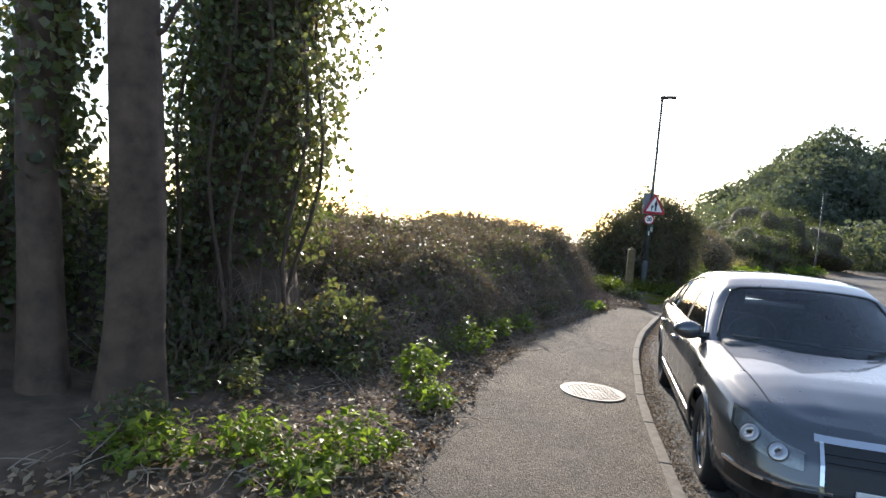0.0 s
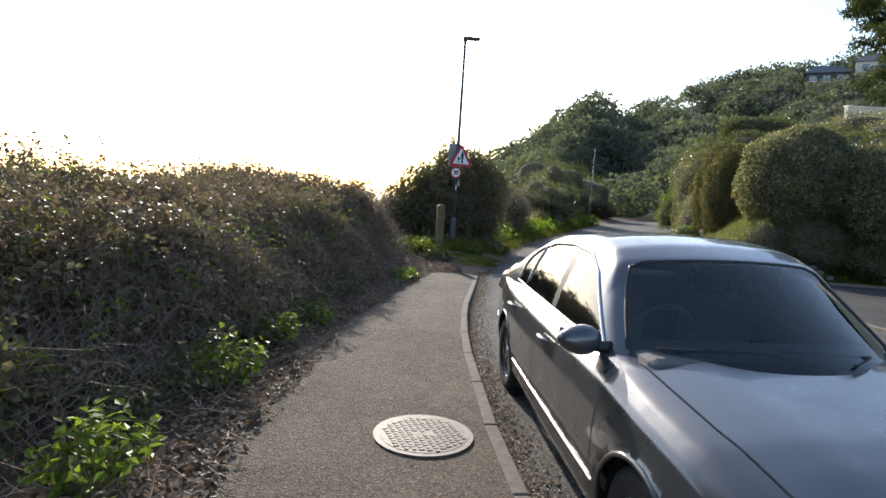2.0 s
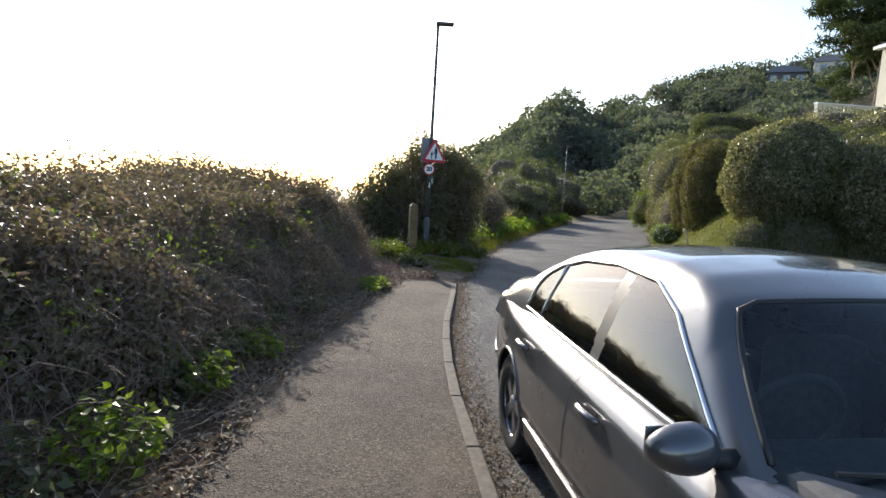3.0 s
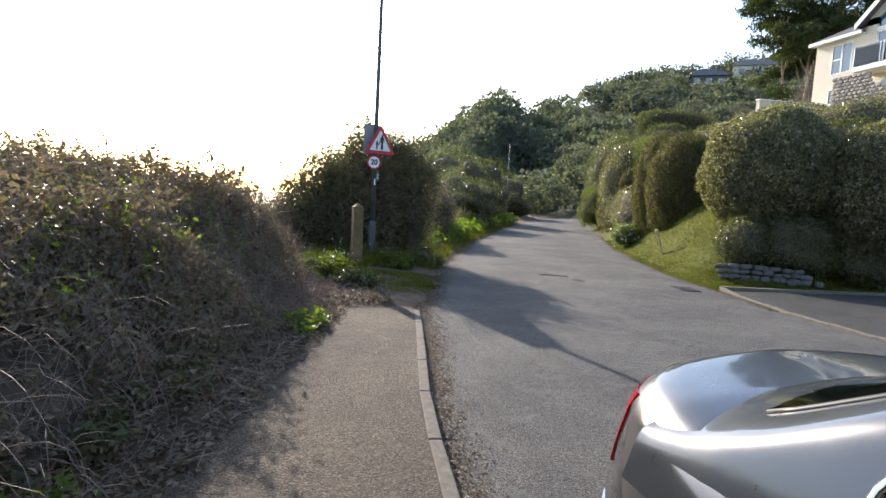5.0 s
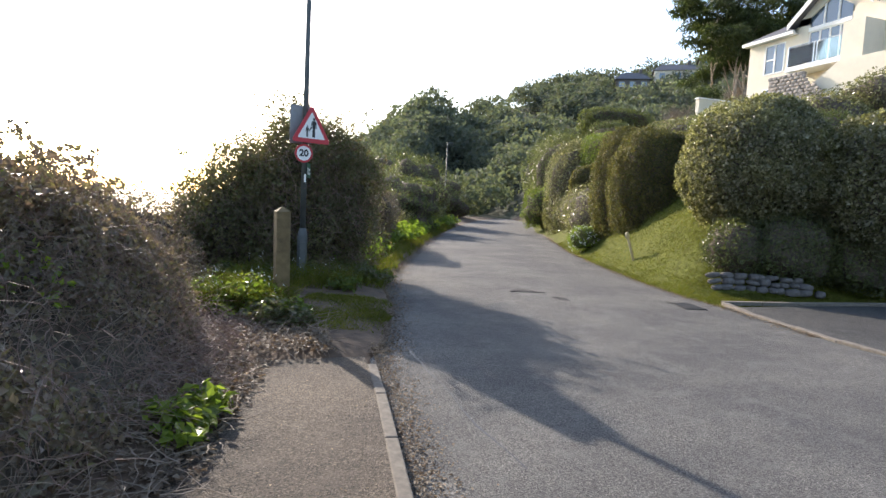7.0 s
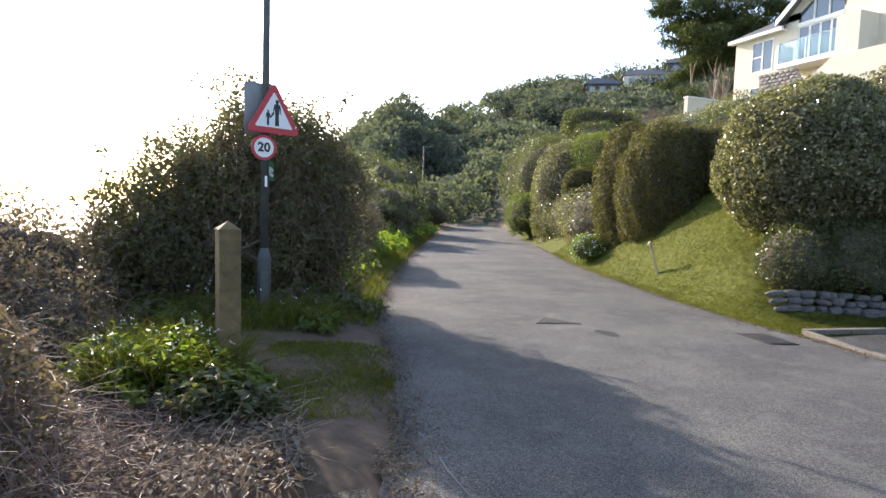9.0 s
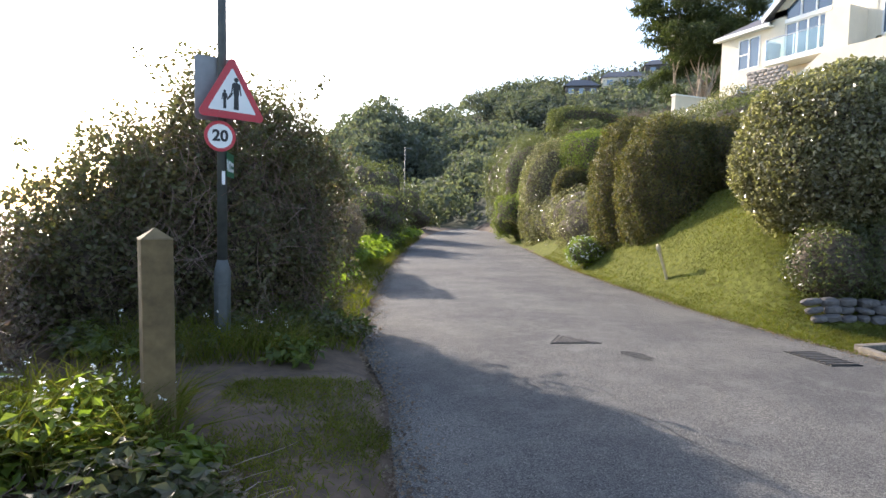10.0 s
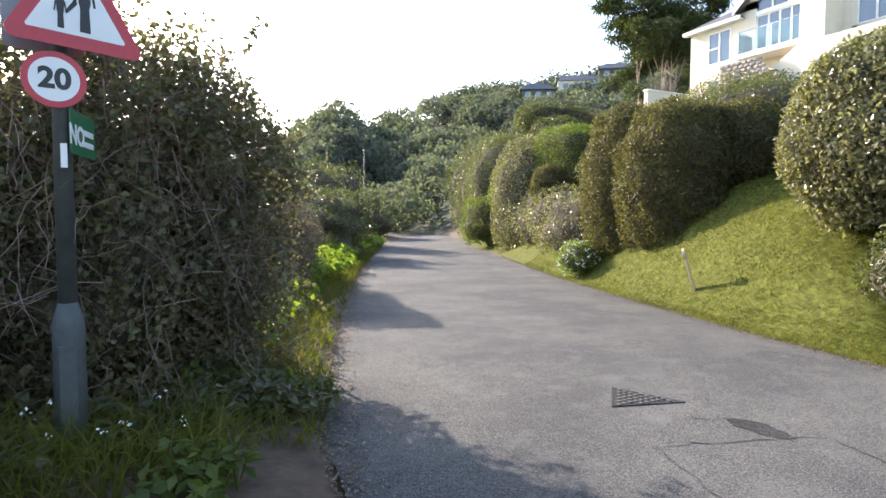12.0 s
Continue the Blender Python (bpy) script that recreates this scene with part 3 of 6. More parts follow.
bush("bramble_mound", [((-1.75, 17.7, -0.1), (0.75, 0.9, 0.7)), ((-2.3, 19.2, 0.2), (1.0, 1.1, 1.1)), ((-2.5, 17.4, 0.0), (0.95, 1.4, 0.95)), ((-3.6, 19.3, 0.1), (1.3, 1.7, 1.2)), ((-3.4, 16.0, 0.2), (1.2, 1.3, 1.0))], 0.055, 46000, M_BRAMBLE, "brown bramble mound beyond the hedge end", "brambles", 0.3, 2.4, inner=0.4, twigs=1400, scale=0.62)

# the wooded hill
def hill_woods():
    V, F, nv = [], [], 0
    U0 = unit(RNG.normal(0, 1, (150, 3)))
    n = 0
    while n < 1050:
        az, r = math.radians(RNG.uniform(4, 60)), 62 + 170 * RNG.random() ** 0.9
        x, y = 0.5 + r * math.sin(az), 13 + r * math.cos(az)
        if road_left(y) - 2 < x < road_right(y) + 3:
            continue
        if r > float(np.interp(math.degrees(az), [5, 20, 28, 45], [125, 140, 190, 200])) + 9:
            continue
        if math.degrees(az) > 36 and 18 < r < 75:
            continue
        n += 1
        s = RNG.uniform(2.2, 4.2) * (1 + (r > 110) * 0.25)
        c = np.array([x, y, float(land(x, y)) + s * 0.55])
        k = 240
        U = unit(RNG.normal(0, 1, (k, 3)))
        U[:, 2] = np.abs(U[:, 2]) * 1.1 - 0.25
        P = c + U * [s, s, s * RNG.uniform(0.8, 1.15)] * (1 + lumps(U, 0.25, 3.0, n))[:, None] * (1 - 0.2 * RNG.random((k, 1)))
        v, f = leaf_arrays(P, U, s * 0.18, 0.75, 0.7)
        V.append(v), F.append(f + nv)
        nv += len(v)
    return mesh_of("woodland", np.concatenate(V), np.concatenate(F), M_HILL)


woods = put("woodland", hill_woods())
tagged(woods, "dense evergreen woodland covering the hillside", "woodland", kind="stuff")
# ---- lamp column and signs ----
def letters(text, size, name, mat, parent, m, label=""):
    """Raised writing in the built-in font, lying in its x-z plane."""
    cu = bpy.data.curves.new("letters", "FONT")
    cu.body, cu.size, cu.extrude, cu.align_x, cu.align_y = text, size, 0.001, "CENTER", "CENTER"
    cu.offset = 0.006 * size / 0.16
    tmp = new("tmp", cu)
    me = bpy.data.meshes.new_from_object(tmp.evaluated_get(bpy.context.evaluated_depsgraph_get()))
    bpy.data.objects.remove(tmp)
    me.materials.clear()
    me.materials.append(mat)
    return put(name, me, parent, label, m @ pose(0, 0, 0, 90))


def rounded(points, r):
    """The outline with its corners turned on a radius."""
    out = []
    n = len(points)
    for i, p in enumerate(points):
        p, a, b = Vector(p), Vector(points[i - 1]), Vector(points[(i + 1) % n])
        u, v = (a - p).normalized(), (b - p).normalized()
        half = u.angle(v) / 2
        m = (u + v).normalized()
        c = p + m * (r / math.sin(half))
        t0, t1 = p + u * (r / math.tan(half)), p + v * (r / math.tan(half))
        d0, d1 = t0 - c, t1 - c
        for k in range(6):
            d = d0.lerp(d1, k / 5).normalized() * r
            out.append((c.x + d.x, c.y + d.y))
    return out


def flat(points, y0, y1, round_by=0.0):
    """A plate of outline points (x, z) from y0 back to y1."""
    bm = bmesh.new()
    if round_by:
        points = rounded(points, round_by)
    bm.faces.new([bm.verts.new((x, y0, z)) for x, z in points])
    r = bmesh.ops.extrude_face_region(bm, geom=list(bm.faces))
    bmesh.ops.translate(bm, vec=(0, y1 - y0, 0), verts=[v for v in r["geom"] if isinstance(v, bmesh.types.BMVert)])
    return bm


def disc(r, y0, y1, seg=40, c=(0, 0)):
    return flat([(c[0] + r * math.cos(2 * math.pi * i / seg), c[1] + r * math.sin(2 * math.pi * i / seg)) for i in range(seg)], y0, y1)


def figure(h):
    """Outline of a walking adult as on the road sign, feet at 0."""
    half = [(0.02, 0.0), (0.1, 0.0), (0.1, 0.03), (0.085, 0.42), (0.11, 0.5), (0.12, 0.7), (0.17, 0.46), (0.21, 0.47), (0.16, 0.78), (0.12, 0.83), (0.04, 0.85)]
    return [(x * h * 0.85, z * h) for x, z in half] + [(-x * h * 0.85, z * h) for x, z in half[::-1]]


LX, LY = 0.43, 19.15
LZ = float(road_z(LY))
lamp = empty("lamp_column", pose(LX, LY, LZ))
part("base_section", tube(bmesh.new(), [(0, 0, -0.1), (0, 0, 0.98), (0, 0, 1.1)], [0.085, 0.085, 0.052], 20), M_GALV, lamp, smooth=True)
part("shaft", tube(bmesh.new(), [(0, 0, 1.08), (0, 0, 6.2)], [0.052, 0.036], 16), M_GALV, lamp, smooth=True)
part("inspection_door", boxm(-0.045, -0.092, 0.4, 0.045, -0.07, 0.85, bevel=0.005), M_GALV, lamp)
hb = bmesh.new()
box(hb, -0.06, -0.11, 6.2, 0.42, 0.11, 6.27, bevel=0.03)
tube(hb, [(0, 0, 6.12), (0, 0, 6.24)], [0.045, 0.05], 12)
part("lamp_head", hb, M_GALV, lamp, "flat grey lantern head")
part("sticker", boxm(-0.005, -0.056, 1.9, 0.028, -0.046, 2.04), M_WHITE, lamp, "white number label")
tagged(lamp, "grey steel street lamp column carrying road signs", "street lamp")

SY = 24
tri = empty("warning_sign", pose(LX + 0.1, LY - 0.075, 2.17, 0, 0, SY))
part("plate", flat([(-0.385, 0), (0.385, 0), (0, 0.665)], 0, 0.004, 0.045), M_RED, tri, "red-bordered triangular plate")
part("face", flat([(-0.265, 0.075), (0.265, 0.075), (0, 0.53)], -0.003, 0.0, 0.012), M_WHITE, tri)
for px, h, zz in ((0.04, 0.33, 0.1), (-0.085, 0.19, 0.1)):
    o = part("figure", flat([(x + px, z + zz) for x, z in figure(h)], -0.006, -0.003), M_BLACK, tri, "black walking figure symbol")
    part("figure_head", disc(h * 0.075, -0.006, -0.003, 16, (px, zz + h * 0.93)), M_BLACK, tri)
part("figure_arms", flat([(-0.062, 0.2), (-0.05, 0.19), (0.0, 0.25), (-0.005, 0.29)], -0.006, -0.003), M_BLACK, tri)
part("clamp", boxm(-0.07, 0.004, 0.25, 0.07, 0.05, 0.3), M_SIGNGREY, tri)
tagged(tri, "red and white triangular pedestrians warning sign on the lamp column", "road sign")

back = empty("sign_back", pose(LX + 0.06, LY + 0.06, 2.15, 0, 0, SY - 6))
part("plate", flat([(-0.34, 0.0), (0.06, 0.0), (0.06, 0.66), (-0.34, 0.66)], 0, 0.004, 0.04), M_SIGNGREY, back)
part("clamp", boxm(-0.09, -0.02, 0.3, 0.06, 0.0, 0.34), M_SIGNGREY, back)
tagged(back, "grey back of a sign facing the other way", "road sign")

lim = empty("speed_sign", pose(LX - 0.02, LY - 0.07, 1.985, 0, 0, SY - 10))
part("plate", disc(0.16, 0, 0.004), M_RED, lim, "red rim")
part("face", disc(0.125, -0.003, 0), M_WHITE, lim)
letters("20", 0.16, "numerals", M_BLACK, lim, pose(0, -0.005, 0), "black numerals 20")
tagged(lim, "round red-rimmed 20 speed limit sign on the lamp column", "road sign")

nop = empty("notice", pose(LX + 0.05, LY - 0.04, 1.57, 0, 0, 79))
part("plate", flat([(-0.02, 0), (0.44, 0), (0.44, 0.26), (-0.02, 0.26)], 0, 0.004, 0.012), M_GREEN, nop)
letters("NO", 0.16, "lettering", M_WHITE, nop, pose(0.09, -0.003, 0.11), "white word NO")
for z in (0.13, 0.06):
    part("text_bar", boxm(0.2, -0.004, z, 0.39, 0, z + 0.035), M_WHITE, nop)
tagged(nop, "small green notice with white lettering on the column", "notice")

# ---- timber post ----
pb = bmesh.new()
box(pb, -0.088, -0.088, 0, 0.088, 0.088, 1.44, bevel=0.008)
post = empty("timber_post", pose(0.0, 16.5, -0.38, 0.5, -0.6, 12))
part("shaft", pb, M_WOOD, post)
cp = bmesh.new()
vs = [cp.verts.new(p) for p in ((-0.092, -0.092, 1.43), (0.092, -0.092, 1.43), (0.092, 0.092, 1.43), (-0.092, 0.092, 1.43), (0, 0, 1.5))]
for f in ((0, 1, 4), (1, 2, 4), (2, 3, 4), (3, 0, 4), (3, 2, 1, 0)):
    cp.faces.new([vs[i] for i in f])
part("pointed_cap", cp, M_WOOD, post)
tagged(post, "square weathered timber bollard with a pointed top", "bollard")

# ---- leaning marker stake on the lawn ----
sx, sy = 9.68, 22.25
stake = empty("marker_stake", pose(sx, sy, float(land(sx, sy)) - 0.06, -14, -13, 35))
part("stick", boxm(-0.05, -0.022, 0, 0.05, 0.022, 0.72, bevel=0.006), M_SUNWOOD, stake)
part("round_head", tube(bmesh.new(), [(0, -0.025, 0.76), (0, 0.025, 0.76)], [0.1, 0.1], 18), M_SUNWOOD, stake, "rounded carved top")
tagged(stake, "leaning pale wooden marker stake on the lawn", "stake")

# ---- far lamp ----
lamp2 = empty("street_lamp", pose(14.75, 55.5, float(land(14.75, 55.5)) - 0.1))
part("column", tube(bmesh.new(), [(0, 0, 0), (0, 0, 1.2), (0, 0, 1.3), (0, 0, 6.6)], [0.085, 0.085, 0.055, 0.04], 12), M_GALV, lamp2, smooth=True)
part("lamp_head", boxm(-0.05, -0.1, 6.55, 0.5, 0.1, 6.66, bevel=0.03), M_GALV, lamp2)
tagged(lamp2, "distant grey street lamp beside the lane", "street lamp")

# ---- manhole ----
mh = empty("manhole_cover", pose(-0.235, 5.77, float(path_z(5.77)) + 0.007, -0.97, 0, 20))
part("frame_ring", tube(bmesh.new(), [(0, 0, -0.02), (0, 0, 0.006), (0, 0, 0.005)], [0.315, 0.315, 0.285], 48), M_IRON, mh)
part("lid", tube(bmesh.new(), [(0, 0, -0.02), (0, 0, 0.008)], [0.278, 0.276], 48), M_IRON, mh)
stud = boxm(-0.017, -0.012, 0, 0.017, 0.012, 0.005, bevel=0.003)
stud_me = part("tread_stud", stud, M_IRON, mh)
n = 0
for i in range(-6, 7):
    for j in range(-7, 8):
        x, y = i * 0.043, j * 0.036 + (i % 2) * 0.018
        if 0.02 < math.hypot(x, y) < 0.255 and not (abs(x) < 0.05 and abs(y) < 0.02):
            if n == 0:
                stud_me.location = (x, y, 0.008)
            else:
                put("tread_stud", stud_me.data, mh, m=pose(x, y, 0.008, 0, 0, 90 if (i + j) % 2 else 0))
            n += 1
tagged(mh, "round cast-iron manhole cover with raised studs", "manhole cover")

# ---- covers, drain and patches in the lane ----
rz = lambda x, y: float(road_z(y)) + 0.03 * (1 - (2 * (x - float(road_left(y))) / (float(road_right(y)) - float(road_left(y))) - 1) ** 2)
# three-cornered cover
CX, CY = 4.61, 18.71
cv = empty("triangular_cover", pose(CX, CY, rz(CX, CY) + 0.006, -0.97, 0, 0))
TRI = [(0.07, 0.36), (0.3, -0.27), (-0.34, -0.07)]
tb = bmesh.new()
lo_, hi_ = ([tb.verts.new((x, y, z)) for x, y in TRI] for z in (-0.03, 0.003))
tb.faces.new(hi_), tb.faces.new(lo_[::-1])
for k in range(3):
    tb.faces.new((lo_[k], lo_[(k + 1) % 3], hi_[(k + 1) % 3], hi_[k]))
part("frame_plate", tb, M_TAR, cv)
st = part("tread_stud", boxm(-0.019, -0.019, 0, 0.019, 0.019, 0.009, bevel=0.003), M_IRON, cv)
st_me = st.data
bpy.data.objects.remove(st)
for i in range(-8, 9):
    for j in range(-8, 9):
        x, y = i * 0.064, j * 0.064
        if all((TRI[(k + 1) % 3][0] - TRI[k][0]) * (y - TRI[k][1]) - (TRI[(k + 1) % 3][1] - TRI[k][1]) * (x - TRI[k][0]) < -0.018 for k in range(3)):
            put("tread_stud", st_me, cv, m=pose(x, y, 0.003))
tagged(cv, "worn three-cornered iron access cover in the lane", "manhole cover")


def patch_outline(n, rx, ry, seed):
    r = np.random.default_rng(seed)
    return [((1 + r.uniform(-0.22, 0.22)) * rx * math.cos(2 * math.pi * i / n), (1 + r.uniform(-0.22, 0.22)) * ry * math.sin(2 * math.pi * i / n)) for i in range(n)]


pt = bmesh.new()
pt.faces.new([pt.verts.new((x, y, 0)) for x, y in patch_outline(18, 0.11, 0.23, 4)])
po = part("tar_patch", pt, M_TAR)
po.location = (4.88, 17.77, rz(4.88, 17.77) + 0.004)
po.rotation_euler = (radians(-0.97), 0, 0)
tagged(po, "dark tar repair patch in the lane surface", "road patch", kind="structure")


def crack(points, w):
    bm = bmesh.new()
    prev = None
    r = np.random.default_rng(len(points))
    P = []
    for (a, b), (c, d) in zip(points, points[1:]):
        for i in range(8):
            P.append((a + (c - a) * i / 8 + r.normal(0, 0.012), b + (d - b) * i / 8 + r.normal(0, 0.012)))
    for x, y in P:
        z = rz(x, y) + 0.004
        k = w * r.uniform(0.4, 1.4)
        v = (bm.verts.new((x - k, y - k * 0.5, z)), bm.verts.new((x + k, y + k * 0.5, z)))
        if prev:
            bm.faces.new((prev[0], prev[1], v[1], v[0]))
        prev = v
    return tagged(part("crack", bm, M_BLACK), "thin dark crack in the asphalt", "crack", kind="structure")


crack([(3.93, 17.86), (4.5, 17.66), (5.16, 17.43)], 0.006)
crack([(5.16, 17.43), (5.05, 17.12), (4.9, 16.6)], 0.004)
crack([(3.93, 17.86), (3.71, 17.22), (3.5, 16.2), (3.35, 14.8)], 0.004)
crack([(4.55, 18.15), (4.75, 18.05), (4.95, 18.0)], 0.004)
crack([(3.1, 20.4), (3.6, 20.2)], 0.01)
crack([(1.3, 15.2), (1.25, 12.5), (1.45, 9.0), (1.2, 8.6)], 0.006)

gully = empty("road_gully", pose(6.95, 17.0, rz(6.95, 17.0) + 0.006, -0.97, 0, -14))
part("frame_plate", boxm(-0.2, -0.36, -0.03, 0.2, 0.36, 0.003), M_BLACK, gully)
for i in range(9):
    part("grate_bar", boxm(-0.18, -0.33 + i * 0.075, 0.003, 0.18, -0.30 + i * 0.075, 0.014, bevel=0.003), M_IRON, gully)
tagged(gully, "black iron gully grate at the lane edge", "drain")

# ---- rubble wall at the corner of the lawn ----
def rock(r, s=(1, 1, 1)):
    bm = bmesh.new()
    bmesh.ops.create_icosphere(bm, subdivisions=2, radius=1)
    for v in bm.verts:
        c = v.co
        k = max(abs(c.x), abs(c.y), abs(c.z))
        v.co = Vector([a * b * (0.72 / k * 0.5 + 0.5) * (1 + r.uniform(-0.1, 0.1)) for a, b in zip(c, s)])
    return bm


rw = tagged(empty("rubble_wall", pose(8.85, 18.35, float(land(8.85, 18.35)))), "low dry-stone wall edging the lawn corner", "stone wall")
rr = np.random.default_rng(3)
stones = []
for k in range(5):
    o = part("stone", rock(rr, (0.14, 0.11, 0.1)), M_STONE, rw)
    stones.append(o.data)
    bpy.data.objects.remove(o)
for row in range(3):
    a = 0.0
    while a < 2.3 - 0.25 * row:
        k = rr.uniform(0.75, 1.35)
        x, y = a * 0.93, -a * 0.36
        q = 0.125 * row + rr.normal(0, 0.012) + float(land(8.85 + x, 18.35 + y) - land(8.85, 18.35)) * 0.35
        put("stone", stones[int(rr.integers(0, 5))], rw, m=pose(x, y + 0.05 * row + rr.normal(0, 0.02), q + 0.04, rr.uniform(-14, 14), rr.uniform(-10, 10), -22 + rr.uniform(-22, 22)) @ Matrix.Diagonal((k, 1.0, rr.uniform(0.6, 1.0), 1)))
        a += 0.23 * k
# ---- the parked saloon ----
def paint(name, col):
    m, nt, b = shader(name, 0.32, 0.65)
    f = tex(nt, "ShaderNodeTexNoise", 900, 2)
    nt.links.new(ramp(nt, f, [(0.3, tuple(c * 0.85 for c in col)), (0.7, tuple(c * 1.15 for c in col))]), b.inputs["Base Color"])
    b.inputs["Coat Weight"].default_value = 1.0
    b.inputs["Coat Roughness"].default_value = 0.05
    dirt = ramp(nt, tex(nt, "ShaderNodeTexNoise", 5, 6), [(0.35, (0.26, 0.26, 0.26)), (0.75, (0.42, 0.42, 0.42))])
    nt.links.new(dirt, b.inputs["Roughness"])
    return m


def tinted(name, tint, ior=1.5):
    m = bpy.data.materials.new(name)
    m.use_nodes = True
    nt = m.node_tree
    tr, gl, fr, mx = (nt.nodes.new(k) for k in ("ShaderNodeBsdfTransparent", "ShaderNodeBsdfGlossy", "ShaderNodeFresnel", "ShaderNodeMixShader"))
    tr.inputs["Color"].default_value = (*tint, 1)
    gl.inputs["Roughness"].default_value = 0.02
    gl.inputs["Color"].default_value = (1, 1, 1, 1)
    fr.inputs["IOR"].default_value = ior
    nt.links.new(fr.outputs[0], mx.inputs[0])
    nt.links.new(tr.outputs[0], mx.inputs[1])
    nt.links.new(gl.outputs[0], mx.inputs[2])
    nt.links.new(mx.outputs[0], nt.nodes["Material Output"].inputs["Surface"])
    return m


M_PAINT = paint("car_paint", (0.098, 0.102, 0.11))
M_GLASS = tinted("car_glass", (0.5, 0.57, 0.57), 1.75)
M_SCREEN = tinted("screen_glass", (0.7, 0.78, 0.79), 1.55)
M_LENS = tinted("lamp_lens", (0.85, 0.87, 0.88))
M_CHROME = plain("chrome", (0.75, 0.75, 0.75), 0.12, 1.0, 0.03)
M_ALLOY = plain("alloy", (0.45, 0.45, 0.46), 0.3, 0.9, 0.08)
M_TYRE = plain("tyre_rubber", (0.018, 0.018, 0.018), 0.8, vary=0.3, scale=40, relief=0.003)
M_TRIM = plain("black_trim", (0.015, 0.015, 0.016), 0.45, vary=0.15)
M_INSIDE = plain("cabin_trim", (0.1, 0.1, 0.1), 0.8, vary=0.2)
M_BOWL = plain("lamp_bowl", (0.34, 0.34, 0.33), 0.3, 0.5, 0.3, 25)
M_TAIL = plain("tail_lamp_red", (0.45, 0.012, 0.015), 0.12, vary=0.1)
M_PLATE = plain("number_plate", (0.72, 0.72, 0.7), 0.4, vary=0.03)

CM, CN = 150, 30
SECT = np.linspace(0, 1, CN)


def car_top(x):
    return np.interp(x, [-2.5, -2.3, -1.95, -1.7, -1.45, -1.0, 0.4, 0.95, 1.6, 1.95, 2.12, 2.3], [0.985, 1.02, 1.015, 0.985, 0.95, 0.93, 0.92, 0.925, 0.86, 0.79, 0.725, 0.66])


def car_ring(v):
    xf = np.interp(v, [0, 0.2, 0.5, 0.75, 0.9, 1], [2.14, 2.26, 2.285, 2.24, 2.17, 2.09])
    xr = np.interp(v, [0, 0.25, 0.5, 0.58, 0.8, 0.95, 1], [-2.3, -2.46, -2.48, -2.45, -2.41, -2.38, -2.33])
    hw = np.interp(v, [0, 0.15, 0.4, 0.62, 0.72, 0.9, 1], [0.83, 0.885, 0.908, 0.906, 0.9, 0.868, 0.79])
    a = np.linspace(0, math.pi, 900)
    c, s = np.cos(a), np.sin(a)
    n = np.where(c > 0, 5.2, 4.6)
    x = np.where(c > 0, xf * np.abs(c) ** (2 / n), xr * np.abs(c) ** (2 / n))
    y = hw * np.abs(s) ** (2 / n)
    d = np.concatenate([[0], np.cumsum(np.hypot(np.diff(x), np.diff(y)))])
    u = np.linspace(0, d[-1], CM)
    x, y = np.interp(u, d, x), np.interp(u, d, y)
    zb = 0.18 + 0.06 * np.clip(np.abs(x) - 1.8, 0, 1)
    return np.stack([x, y, zb + (car_top(x) - zb) * v], 1)


SHELL = np.stack([car_ring(v) for v in SECT])


def skin(s, v, off=0.0, side=1):
    """A point on the car's lower skin: s along the half outline, v up it."""
    def at(s, v):
        i, j = np.clip(v, 0, 0.9999) * (CN - 1), np.clip(s, 0, 0.9999) * (CM - 1)
        a, b = int(i), int(j)
        p = SHELL[a, b] * (1 - (i - a)) * (1 - (j - b)) + SHELL[a + 1, b] * (i - a) * (1 - (j - b)) + SHELL[a, b + 1] * (1 - (i - a)) * (j - b) + SHELL[a + 1, b + 1] * (i - a) * (j - b)
        return p
    p = at(s, v)
    n = np.cross(at(s + 0.004, v) - at(s - 0.004, v), at(s, v + 0.02) - at(s, v - 0.02))
    n = n / max(np.linalg.norm(n), 1e-9)
    if n[0] * p[0] * 0.3 + n[1] * p[1] < 0:
        n = -n
    p = p + n * off
    return Vector((p[0], p[1] * side, p[2]))


def s_at_x(x, v=0.5):
    r = SHELL[int(v * (CN - 1))]
    return float(np.interp(-x, -r[:, 0], np.arange(CM))) / (CM - 1)


def panel(s0, s1, vlo, vhi, off, side=1, ns=14, nv=5, skirt=0.03):
    """A raised piece of skin with its edges turned in."""
    bm = bmesh.new()
    f = lambda a, q: a(q) if callable(a) else a
    rows = []
    for i in range(-1, ns + 2):
        q = min(max(i / ns, 0), 1)
        row = []
        for j in range(-1, nv + 2):
            w = min(max(j / nv, 0), 1)
            edge = i in (-1, ns + 1) or j in (-1, nv + 1)
            row.append(bm.verts.new(skin(s0 + (s1 - s0) * q, f(vlo, q) + (f(vhi, q) - f(vlo, q)) * w, off - (skirt if edge else 0), side)))
        rows.append(row)
    for a, b in zip(rows, rows[1:]):
        for j in range(len(a) - 1):
            bm.faces.new((a[j], a[j + 1], b[j + 1], b[j]))
    return bm


def both(V):
    return np.concatenate([V, V * [1, -1, 1]])


